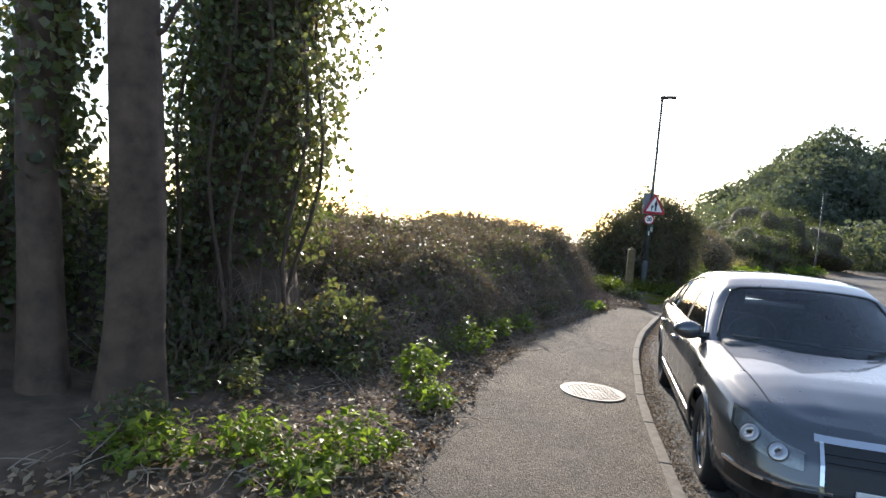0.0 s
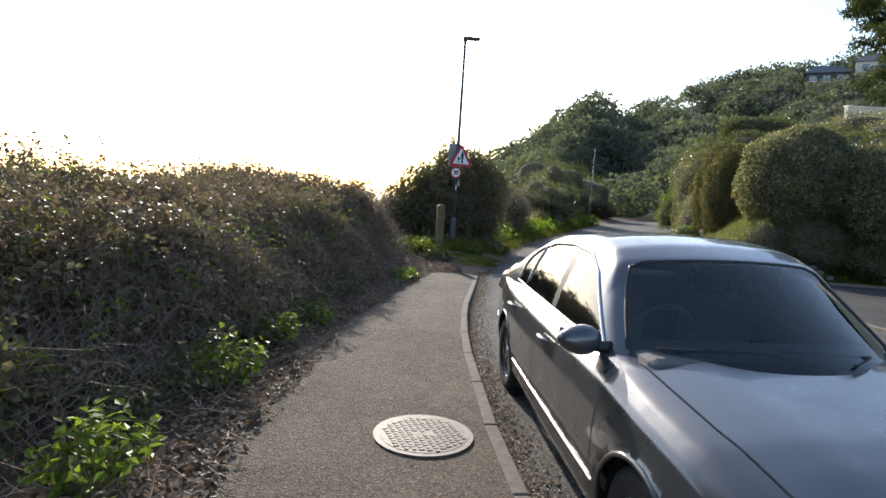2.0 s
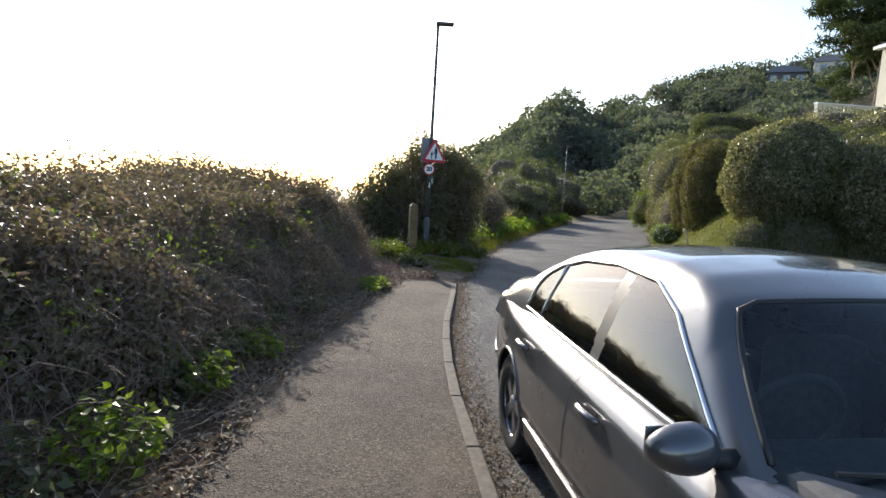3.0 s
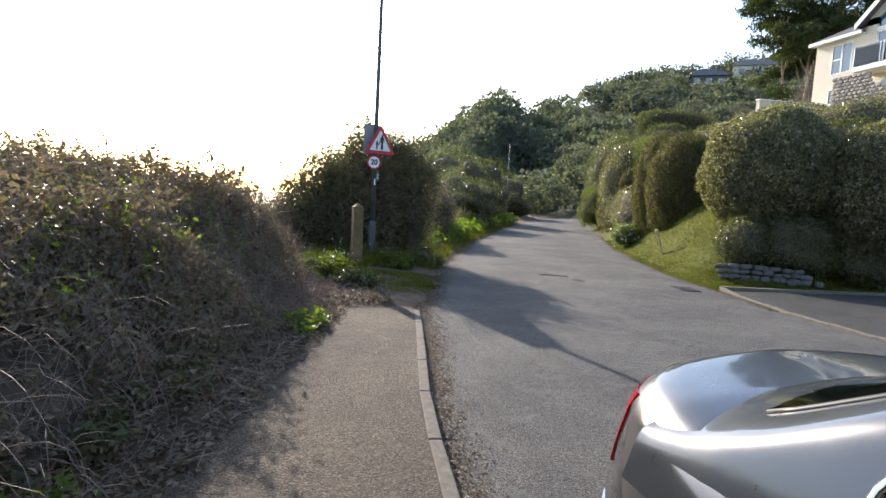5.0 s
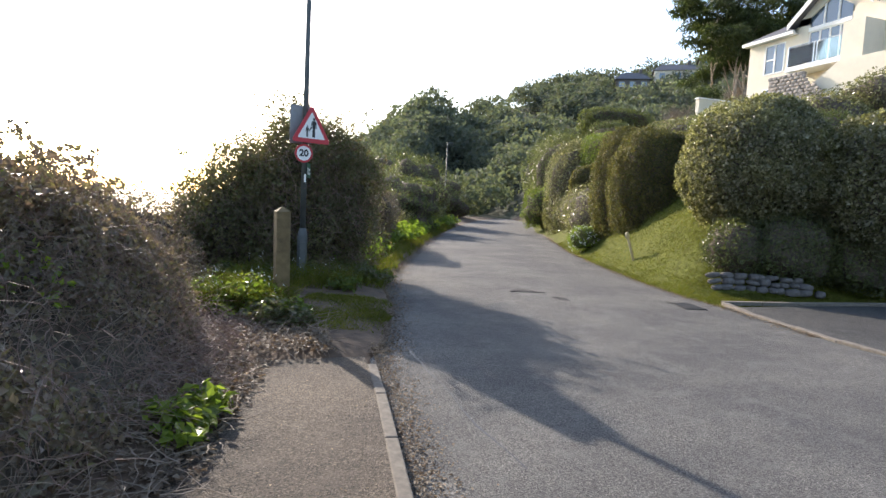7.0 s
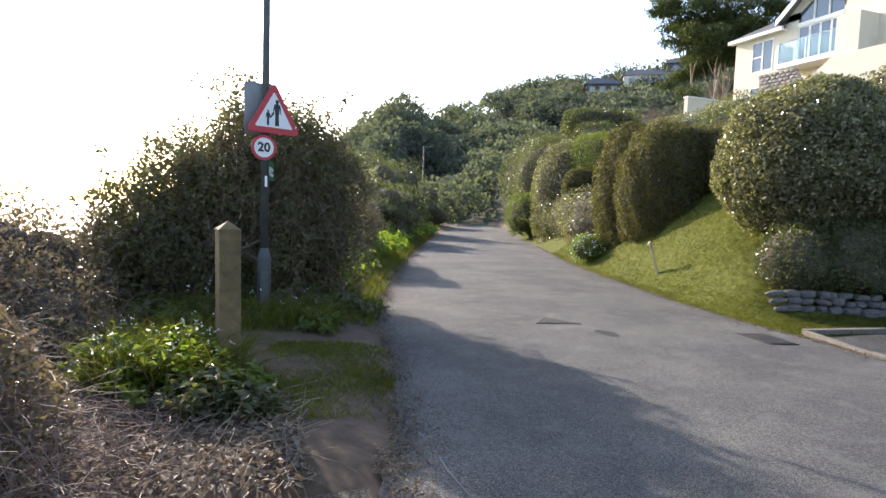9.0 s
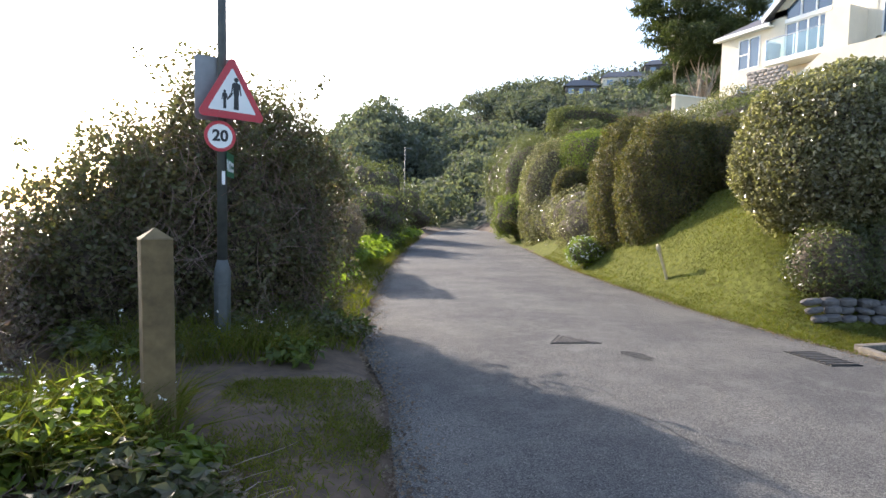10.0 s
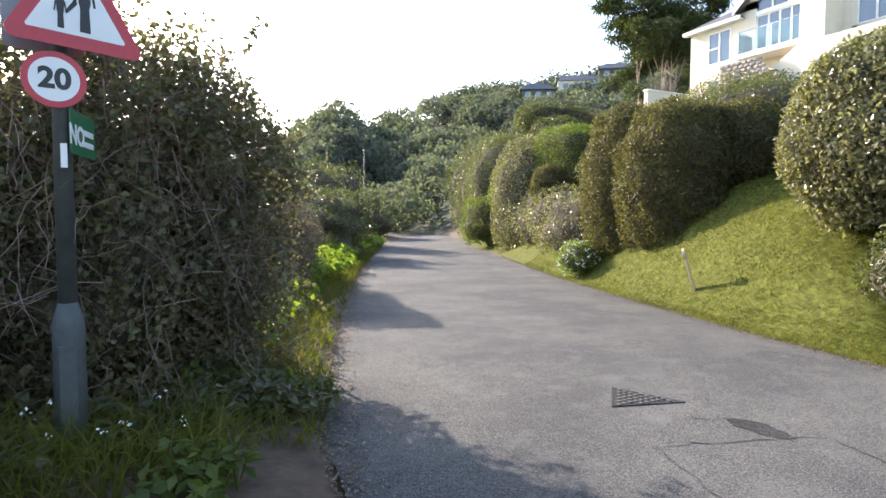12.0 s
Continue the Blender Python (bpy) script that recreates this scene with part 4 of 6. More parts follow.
def lower_body(bm):
    ids = {}
    for sd in (1, -1):
        G = SHELL.copy()
        for cx in (1.355, -1.355):
            dx, dz = G[..., 0] - cx, G[..., 2] - 0.315
            d = np.hypot(dx, dz)
            near = (np.abs(d - 0.365) < 0.042) & (G[..., 1] > 0.5)
            k = np.where(near, 0.365 / np.maximum(d, 0.01), 1)
            G[..., 0], G[..., 2] = cx + dx * k, 0.315 + dz * k
        vs = [[bm.verts.new((p[0], p[1] * sd, p[2])) for p in row] for row in G]
        for i in range(CN - 1):
            for j in range(CM - 1):
                q = (vs[i][j], vs[i][j + 1], vs[i + 1][j + 1], vs[i + 1][j])
                c = (G[i, j] + G[i + 1, j + 1] + G[i, j + 1] + G[i + 1, j]) / 4
                if c[1] > 0.5 and any(math.hypot(c[0] - w, c[2] - 0.315) < 0.363 for w in (1.355, -1.355)):
                    continue
                bm.faces.new(q if sd > 0 else q[::-1])
        ids[sd] = vs
    top = SHELL[-1]
    K = 14
    grid = []
    for j in range(CM):
        row = []
        for k in range(K + 1):
            s = 1 - 2 * k / K
            x, y, z = top[j]
            crown = 0.045 * min(1, max(0, (2.1 - x) * 3)) if x > 0 else 0.03
            lift = (1 - s * s) * crown + 0.012 * math.exp(-((abs(s) - 0.55) / 0.12) ** 2) * (0.9 < x < 2.0)
            row.append(bm.verts.new((x, y * s, z + lift)))
        grid.append(row)
    for j in range(CM - 1):
        for k in range(K):
            p = (grid[j][k].co + grid[j + 1][k + 1].co) / 2
            if inside_cabin(p.x, abs(p.y), p.z):
                continue
            bm.faces.new((grid[j][k], grid[j + 1][k], grid[j + 1][k + 1], grid[j][k + 1]))
    bmesh.ops.remove_doubles(bm, verts=bm.verts, dist=0.0008)
    return bm


# the upper car: one curved skin, sorted into roof and panes
RX = np.linspace(-2.1, 1.3, 681)
RZ = np.interp(RX, [-2.1, -1.95, -1.75, -1.5, -1.2, -0.9, -0.5, -0.1, 0.2, 0.42, 0.7, 1.0, 1.2, 1.3], [1.03, 1.062, 1.142, 1.262, 1.366, 1.425, 1.458, 1.465, 1.437, 1.375, 1.2, 1.01, 0.88, 0.81])
_k = np.exp(-np.linspace(-2, 2, 41) ** 2)
RZ = np.convolve(np.pad(RZ, 20, mode="edge"), _k / _k.sum(), "valid")


def bowed(x, y):
    """x along the middle profile that a point beside the middle belongs to."""
    q = (y / 0.7) ** 2
    return x + 0.24 * q * np.clip((x + 0.1) / 0.5, 0, 1) - 0.12 * q * np.clip((-x - 0.7) / 0.5, 0, 1)


def roof_z(x, y):
    return np.interp(bowed(x, y), RX, RZ) - 0.045 * (y / 0.6) ** 2


def side_y(x, z):
    return (0.79 - 0.3 * (z - 0.9) - 0.33 * np.clip(z - 0.9, 0, 1) ** 2) * (1 - 0.03 * np.clip(x, 0, 2) ** 2 + 0.035 * np.clip((-x - 1.1) / 0.6, 0, 1))


def cabin_field(x, y, z):
    a, b = z - roof_z(x, y), y - side_y(x, z)
    return (a + b + np.sqrt((a - b) ** 2 + 0.001)) / 2


def inside_cabin(x, y, z):
    return -1.8 < x < 1.12 and cabin_field(x, y, z + 0.01) < -0.055


def side_at(x, z):
    lo, hi = 0.2, 1.0
    for _ in range(30):
        m = (lo + hi) / 2
        lo, hi = (m, hi) if cabin_field(x, m, z) < 0 else (lo, m)
    return lo


def top_at(x, y):
    lo, hi = 0.8, 1.6
    for _ in range(30):
        m = (lo + hi) / 2
        lo, hi = (m, hi) if cabin_field(x, y, m) < 0 else (lo, m)
    return lo


def glass_low(x):
    return car_top(x) + 0.014


def glass_high(x):
    return np.interp(x, [-1.36, -1.352, -1.338, -1.31, -1.26, -1.14, -0.88, -0.5, -0.1, 0.15, 0.4, 0.66], [0.97, 1.03, 1.09, 1.145, 1.19, 1.255, 1.32, 1.35, 1.335, 1.25, 1.1, 0.932])


def post_x(z):
    """Middle lines of the door post and of the thin quarter-light divider."""
    return -0.3 - 0.14 * (z - 1.0), -1.1 + 0.12 * (z - 1.0)


def piece_at(x, y, z):
    if y > 0.4 and glass_low(x) < z < glass_high(x) and -1.36 < x < 0.66:
        p, q = post_x(z)
        if abs(x - p) < 0.05:
            return "door_post"
        if abs(x - q) < 0.016:
            return "divider"
        return "side_window_front" if x > p else "side_window_rear" if x > q else "quarter_window"
    w = bowed(x, y)
    if w > 0.42 and y < side_y(x, z) - 0.07:
        return "windscreen"
    if -1.84 < w < -1.02 and y < side_y(x, z) - 0.16:
        return "rear_window"
    return "roof"


def cabin():
    """Faces of the upper car, sorted into named pieces."""
    xs, n = np.arange(-1.97, 1.19, 0.0158), 56
    th = np.linspace(0.0, math.pi / 2, 260)
    cols = []
    for x in xs:
        lo, hi = np.zeros(260), np.full(260, 1.3)
        for _ in range(32):
            m = (lo + hi) / 2
            inside = cabin_field(x, m * np.cos(th), 0.8 + m * np.sin(th)) < 0
            lo, hi = np.where(inside, m, lo), np.where(inside, hi, m)
        y, z = lo * np.cos(th), 0.8 + lo * np.sin(th)
        d = np.concatenate([[0], np.cumsum(np.hypot(np.diff(y), np.diff(z)))])
        u = np.linspace(0, d[-1], n)
        cols.append(np.stack([np.full(n, x), np.interp(u, d, y), np.interp(u, d, z)], 1))
    pieces = {}
    for sd in (1, -1):
        for c0, c1 in zip(cols, cols[1:]):
            for j in range(n - 1):
                q = np.stack([c0[j], c1[j], c1[j + 1], c0[j + 1]])
                name = piece_at(*q.mean(0))
                if name not in ("roof", "windscreen", "rear_window"):
                    name += "LR"[sd < 0]
                q = [Vector((p[0], p[1] * sd, p[2])) for p in q]
                pieces.setdefault(name, []).append(q[::-1] if sd > 0 else q)
    return pieces


def pane_edge(front, sd):
    """The edge of a screen: up one side to the middle of its top."""
    pts = []
    inset, top = (0.07, 0.42) if front else (0.16, -1.02)
    for z in np.linspace(0.97 if front else 1.07, 1.36, 10):
        x = (0.9 if front else -1.6)
        for _ in range(40):
            y = side_y(x, z) - inset
            x += (1 if front else -1) * (roof_z(x, y) - z) * 0.5
        if (bowed(x, y) < top) if front else (bowed(x, y) > top):
            break
        pts.append(Vector((x, y * sd, top_at(x, y) - 0.004)))
    y0 = abs(pts[-1].y)
    for k in range(1, 9):
        y = y0 * (1 - k / 8)
        x = top
        for _ in range(30):
            x += (top - bowed(x, y)) * 0.7
        pts.append(Vector((x, y * sd, top_at(x, y) - 0.004)))
    return pts


def quads(faces):
    bm = bmesh.new()
    for q in faces:
        bm.faces.new([bm.verts.new(p) for p in q])
    bmesh.ops.remove_doubles(bm, verts=bm.verts, dist=0.0006)
    return bm


def lathe(bm, profile, seg=40, c=(0, 0, 0)):
    """Turns (radius, y) about the y axis."""
    rings = [[bm.verts.new((c[0] + r * math.cos(a), c[1] + y, c[2] + r * math.sin(a))) for a in [2 * math.pi * i / seg for i in range(seg)]] for r, y in profile]
    for a, b in zip(rings, rings[1:]):
        for i in range(seg):
            bm.faces.new((a[i], a[(i + 1) % seg], b[(i + 1) % seg], b[i]))
    return bm


def make_car(m):
    car = empty("parked_car", m)
    part("body", lower_body(bmesh.new()), M_PAINT, car, smooth=True)
    for name, faces in cabin().items():
        if name == "roof":
            part("roof", quads(faces), M_PAINT, car, smooth=True)
        elif name.startswith("door_post"):
            part("door_post", quads(faces), M_TRIM, car, "glossy black door post", True)
        elif name.startswith("divider"):
            part("window_divider", quads(faces), M_TRIM, car, smooth=True)
        else:
            part(name.rstrip("LR"), quads(faces), M_SCREEN if name in ("windscreen", "rear_window") else M_GLASS, car, "tinted reflective glass", True)
    for sd in (1, -1):
        for front in (True, False):
            part("screen_seal", tube(bmesh.new(), pane_edge(front, sd), 0.012, 6), M_TRIM, car, "black rubber screen seal", True)
    # wheels
    tyre = lathe(bmesh.new(), [(0.2, -0.1), (0.235, -0.112), (0.29, -0.112), (0.315, -0.095), (0.322, -0.05), (0.322, 0.05), (0.315, 0.095), (0.29, 0.112), (0.235, 0.112), (0.2, 0.1)])
    t_me = part("tyre", tyre, M_TYRE, car, smooth=True)
    rim = lathe(bmesh.new(), [(0.235, -0.1), (0.228, -0.085), (0.205, -0.08), (0.2, 0.05), (0.06, 0.06), (0.0, 0.06)])
    r_me = part("rim", rim, M_TRIM, car, smooth=True)
    lip = lathe(bmesh.new(), [(0.238, -0.108), (0.226, -0.108), (0.21, -0.08), (0.205, -0.06)])
    l_me = part("rim_lip", lip, M_ALLOY, car, smooth=True)
    sp = bmesh.new()
    vs = [sp.verts.new(p) for p in ((-0.03, -0.09, 0.04), (0.03, -0.09, 0.04), (0.045, -0.083, 0.215), (-0.045, -0.083, 0.215), (-0.03, -0.05, 0.04), (0.03, -0.05, 0.04), (0.045, -0.05, 0.215), (-0.045, -0.05, 0.215))]
    for f in ((0, 1, 2, 3), (4, 7, 6, 5), (0, 4, 5, 1), (1, 5, 6, 2), (2, 6, 7, 3), (3, 7, 4, 0)):
        sp.faces.new([vs[i] for i in f])
    s_me = part("spoke", sp, M_ALLOY, car)
    h_me = part("hub_cap", lathe(bmesh.new(), [(0.0, -0.1), (0.035, -0.1), (0.055, -0.085), (0.058, -0.05)], 20), M_ALLOY, car, smooth=True)
    first = (t_me, r_me, l_me, s_me, h_me)
    for wx in (1.355, -1.355):
        for sd in (-1, 1):
            wheel = part("wheel", lathe(bmesh.new(), [(0.0, -0.02), (0.15, -0.02), (0.15, 0.02), (0.0, 0.02)], 24), M_IRON, car, "five-spoke alloy wheel")
            wheel.matrix_basis = pose(wx, sd * 0.755, 0.322, 0, 0, 0 if sd < 0 else 180)
            for src in (t_me, r_me, l_me, h_me):
                put(src.name.split(".")[0], src.data, wheel)
            for i in range(5):
                put("spoke", s_me.data, wheel, m=pose(0, 0, 0, 0, i * 72 + 17, 0))
            arch = bmesh.new()
            lathe(arch, [(0.37, sd * -0.06), (0.37, sd * 0.0), (0.365, sd * 0.06)][::sd], 40)
            a = part("wheel_arch", arch, M_TRIM, car, "black wheel arch lining", True)
            a.location = (wx, sd * 0.79, 0.315)
            lip_ = []
            for k in range(25):
                q = math.radians(-8 + 196 * k / 24)
                x, z = wx + 0.366 * math.cos(q), 0.315 + 0.366 * math.sin(q)
                zb = 0.18 + 0.06 * max(0, abs(x) - 1.8)
                v = min(max((z - zb) / (float(car_top(x)) - zb), 0.01), 0.98)
                lip_.append(skin(s_at_x(x, v), v, -0.004, sd))
            part("arch_lip", tube(bmesh.new(), lip_, 0.013, 6), M_PAINT, car, smooth=True)
            well = bmesh.new()
            lathe(well, [(0.0, 0), (0.37, 0)], 24)
            w = part("wheel_well", well, M_TRIM, car)
            w.location = (wx, sd * 0.6, 0.315)
    for o in first:
        bpy.data.objects.remove(o)
    part("underbody", boxm(-2.2, -0.72, 0.17, 2.05, 0.72, 0.3, bevel=0.03), M_TRIM, car)
    for sd in (1, -1):
        # front lamp: bowl, two reflectors and lens
        head = part("headlight", panel(0.083, 0.155, lambda q: 0.65 + 0.1 * q * q, lambda q: 0.8 + 0.09 * min(1, 1.6 * q), 0.004, sd, skirt=0.012), M_BOWL, car, "clear twin headlight")
        part("lens", panel(0.081, 0.157, lambda q: 0.645 + 0.1 * q * q, lambda q: 0.805 + 0.09 * min(1, 1.6 * q), 0.016, sd), M_LENS, head)
        for s, v, r in ((0.132, 0.775, 0.06), (0.104, 0.75, 0.055)):
            c, c2 = skin(s, v, 0.01, sd), skin(s, v, 0.05, sd)
            d = (c2 - c).normalized()
            b = bmesh.new()
            tube(b, [c, c + d * 0.008, c + d * 0.004], [r, r * 0.8, r * 0.25], 20)
            part("reflector", b, M_ALLOY, head, smooth=True)
        part("fog_lamp", panel(0.09, 0.125, 0.28, 0.4, 0.006, sd, 6, 4), M_LENS, car)
        part("air_intake", panel(0.06, 0.165, 0.2, lambda q: 0.46 - 0.1 * q, 0.003, sd), M_TRIM, car)
        part("intake_trim", panel(0.06, 0.168, lambda q: 0.465 - 0.1 * q, lambda q: 0.5 - 0.1 * q, 0.01, sd, 14, 2), M_CHROME, car)
        # tail lamp, handles, strips and seams
        part("tail_lamp", panel(s_at_x(-2.2, 0.8), s_at_x(-2.2, 0.8) + 0.09, 0.62, 0.93, 0.008, sd), M_TAIL, car, "red tail lamp wrapping the corner")
        part("rubbing_strip", panel(s_at_x(0.95), s_at_x(-0.92), 0.292, 0.298, 0.007, sd, 40, 2), M_ALLOY, car, "chrome strip low on the doors")
        part("bumper_strip", panel(s_at_x(-1.85), 0.999, 0.4, 0.43, 0.01, sd, 20, 2), M_CHROME, car, "chrome strip round the rear bumper")
        for x0 in (0.92, -0.27, -1.22):
            lean = -0.16 if x0 == -1.22 else 0.03
            s0 = s_at_x(x0)
            sm = bmesh.new()
            prev = None
            for i in range(21):
                v = 0.12 + 0.87 * i / 20
                x = x0 + lean * (v - 0.5) - (0.22 * max(0, 0.55 - v) * -1 if x0 == -1.22 else 0)
                a = sm.verts.new(skin(s_at_x(x + 0.004, v), v, 0.002, sd))
                b = sm.verts.new(skin(s_at_x(x - 0.004, v), v, 0.002, sd))
                if prev:
                    sm.faces.new((prev[0], prev[1], b, a))
                prev = (a, b)
            part("door_seam", sm, M_TRIM, car)
        for x0 in (-0.13, -1.13):
            h = bmesh.new()
            pts = [skin(s_at_x(x0 + q * 0.21, 0.82), 0.82 + 0.012 * q, 0.012 + 0.03 * math.sin(math.pi * q) ** 0.5, sd) for q in (0, 0.12, 0.3, 0.5, 0.7, 0.88, 1)]
            tube(h, pts, [0.012, 0.015, 0.017, 0.017, 0.017, 0.015, 0.012], 8)
            hd = part("door_handle", h, M_PAINT, car, smooth=True)
            part("grip_recess", panel(s_at_x(x0 + 0.16, 0.82), s_at_x(x0 + 0.05, 0.82), 0.79, 0.86, 0.002, sd, 6, 4, 0.004), M_TRIM, hd)
        # mirror
        mb = bmesh.new()
        bmesh.ops.create_uvsphere(mb, u_segments=20, v_segments=12, radius=1)
        for v in mb.verts:
            x, y, z = v.co
            v.co = Vector((0.66 + 0.08 * (x if x > 0 else x * 0.45), sd * (0.905 + 0.112 * y), 0.98 + 0.075 * z * (1 - 0.15 * y)))
        mir = part("door_mirror", mb, M_PAINT, car, "paint-matched door mirror", True)
        part("mirror_arm", tube(bmesh.new(), [(0.66, sd * 0.74, 0.94), (0.66, sd * 0.79, 0.945), (0.66, sd * 0.85, 0.955)], [0.035, 0.03, 0.03], 8), M_TRIM, mir, smooth=True)
        part("mirror_glass", boxm(0.618, sd * 0.905 - 0.09, 0.93, 0.624, sd * 0.905 + 0.09, 1.03, bevel=0.002), M_CHROME, mir)
        # bright strip round the side glass
        lx = np.linspace(-1.357, 0.655, 110)
        loop = [(x, float(glass_low(x))) for x in lx] + [(x, float(glass_high(x))) for x in lx[::-1]] + [(lx[0], float(glass_low(lx[0])))]
        lp = [Vector((x, (side_at(x, z) + 0.003) * sd, z)) for x, z in loop]
        part("window_trim", tube(bmesh.new(), lp, 0.0105, 6), M_CHROME, car, "bright strip round the side windows", True)
        dv = [(post_x(z)[1], z) for z in np.linspace(0.955, 1.262, 7)]
        part("divider_strip", tube(bmesh.new(), [Vector((x, (side_at(x, z) + 0.004) * sd, z)) for x, z in dv], 0.009, 6), M_CHROME, car, smooth=True)
        # bonnet seam
        bs = bmesh.new()
        prev = None
        for i in range(30):
            x = 1.94 - 1.03 * i / 29
            y = np.interp(x, [0.9, 1.5, 1.95, 2.1], [0.69, 0.66, 0.6, 0.5]) * sd
            w = float(np.interp(x, SHELL[-1][::-1, 0], SHELL[-1][::-1, 1]))
            s = y / max(w, 0.01)
            z = float(car_top(x)) + (1 - s * s) * 0.045 * min(1, max(0, (2.1 - x) * 3)) + 0.012 * math.exp(-((abs(s) - 0.55) / 0.12) ** 2) + 0.003
            a, b = bs.verts.new((x, y - 0.004, z)), bs.verts.new((x, y + 0.004, z))
            if prev:
                bs.faces.new((prev[0], prev[1], b, a))
            prev = (a, b)
        part("bonnet_seam", bs, M_TRIM, car)
        part("front_seat", boxm(-0.45, sd * 0.38 - 0.24, 0.3, -0.25, sd * 0.38 + 0.24, 1.05, bevel=0.07), M_INSIDE, car, smooth=True)
        part("headrest", boxm(-0.44, sd * 0.38 - 0.12, 1.1, -0.33, sd * 0.38 + 0.12, 1.28, bevel=0.04), M_INSIDE, car, smooth=True)
        wb = tube(bmesh.new(), [(1.02, sd * 0.1 + 0.15, 0.985), (0.93, sd * 0.25 + 0.15, 1.0), (0.86, sd * 0.3 - 0.3, 1.0)], 0.008, 6)
        part("wiper", wb, M_TRIM, car)
    # nose
    for sd in (1, -1):
        part("grille", panel(0.0, 0.068, 0.5, lambda q: 0.9, 0.004, sd, 8, 5), M_TRIM, car, "black slatted grille")
        part("grille_surround", panel(0.0, 0.075, 0.9, 0.94, 0.014, sd, 8, 2), M_CHROME, car, "chrome grille bar")
        part("grille_surround", panel(0.067, 0.0705, 0.42, 0.93, 0.014, sd, 2, 8), M_CHROME, car)
        for k in range(6):
            part("grille_slat", panel(0.0, 0.066, 0.53 + k * 0.06, 0.55 + k * 0.06, 0.012, sd, 8, 2), M_TRIM, car)
    em = tube(bmesh.new(), [(2.26, 0, 0.585), (2.282, 0, 0.585), (2.284, 0, 0.585)], [0.068, 0.068, 0.06], 28)
    badge = part("badge", em, M_TRIM, car, "round badge with a chrome rim", True)
    rim_ = tube(bmesh.new(), [(2.285, 0.064 * math.cos(q), 0.585 + 0.064 * math.sin(q)) for q in [2 * math.pi * i / 32 for i in range(33)]], 0.007, 6, False)
    part("badge_rim", rim_, M_CHROME, badge, smooth=True)
    for y0, z0, y1, z1 in ((-0.035, 0.045, 0.0, 0.0), (0.035, 0.045, 0.0, 0.0), (-0.045, 0.0, -0.02, -0.045), (0.045, 0.0, 0.02, -0.045)):
        part("badge_bar", tube(bmesh.new(), [(2.288, y0, 0.585 + z0), (2.288, y1, 0.585 + z1)], 0.007, 6), M_CHROME, badge)
    pl = part("number_plate", boxm(2.288, -0.26, 0.36, 2.3, 0.26, 0.47, bevel=0.004), M_PLATE, car, "white front number plate")
    for i in range(7):
        y = -0.2 + i * 0.06 + (0.03 if i > 3 else 0)
        part("plate_bar", boxm(2.3, y, 0.38, 2.302, y + 0.038, 0.45), M_BLACK, pl)
    fl = bmesh.new()
    rings = []
    for rr, off in ((1.0, 0.002), (0.93, 0.002)):
        rings.append([fl.verts.new(skin(s_at_x(-1.46 + 0.085 * rr * math.cos(a), 0.83), 0.83 + 0.105 * rr * math.sin(a), off, -1)) for a in [2 * math.pi * i / 28 for i in range(28)]])
    for i in range(28):
        fl.faces.new((rings[0][i], rings[0][(i + 1) % 28], rings[1][(i + 1) % 28], rings[1][i]))
    part("fuel_flap", fl, M_TRIM, car, "thin seam of the fuel flap")
    # cabin
    part("dashboard", boxm(0.55, -0.68, 0.7, 0.98, 0.68, 0.97, bevel=0.05), M_INSIDE, car)
    part("rear_seat", boxm(-1.45, -0.62, 0.3, -1.2, 0.62, 1.08, bevel=0.08), M_INSIDE, car)
    part("parcel_shelf", boxm(-1.78, -0.66, 0.98, -1.4, 0.66, 1.0), M_INSIDE, car)
    part("cabin_floor", boxm(-1.7, -0.7, 0.28, 0.9, 0.7, 0.32), M_INSIDE, car)
    sw = bmesh.new()
    ring = [Vector((0.42 + 0.05 * math.sin(a), -0.37 + 0.18 * math.cos(a), 0.95 + 0.17 * math.sin(a))) for a in [2 * math.pi * i / 24 for i in range(25)]]
    tube(sw, ring, 0.016, 6, False)
    part("steering_wheel", sw, M_INSIDE, car, smooth=True)
    part("rear_view_mirror", boxm(0.3, -0.12, 1.28, 0.33, 0.12, 1.34, bevel=0.01), M_TRIM, car)
    return tagged(car, "silver-grey four-door saloon parked against the kerb", "car")


make_car(pose(1.38, 5.78, -0.215, 0.97, 0, -87))
# ---- house on the bank ----
def window(name, parent, y0, y1, z0, z1, x=0.0, cols=1, bars=()):
    """A white-framed window in a wall that faces -x; mullions divide it."""
    w = part(name, boxm(x - 0.02, y0, z0, x + 0.05, y1, z1), M_PANE, parent, "white-framed window reflecting sky")
    for a, b, c, d in ((y0 - 0.07, y1 + 0.07, z0 - 0.07, z0), (y0 - 0.07, y1 + 0.07, z1, z1 + 0.07), (y0 - 0.07, y0, z0, z1), (y1, y1 + 0.07, z0, z1)):
        part("window_frame", boxm(x - 0.07, a, c, x + 0.05, b, d), M_WHITE, w)
    for i in range(1, cols):
        yy = y0 + (y1 - y0) * i / cols
        part("mullion", boxm(x - 0.06, yy - 0.05, z0, x + 0.03, yy + 0.05, z1), M_WHITE, w)
    for a, b, z in bars:
        part("transom", boxm(x - 0.055, a, z - 0.04, x + 0.03, b, z + 0.04), M_WHITE, w)
    return w


pm, pnt, pbs = shader("window_pane", 0.04, 0.0, 0.9)
pbs.inputs["Base Color"].default_value = (0.05, 0.09, 0.14, 1)
pbs.inputs["Coat Weight"].default_value = 1.0
M_PANE = pm
M_BALGLASS = tinted("balustrade_glass", (0.8, 0.88, 0.86))

HX = 31.8
house = empty("house", pose(HX, 36, 6.0))
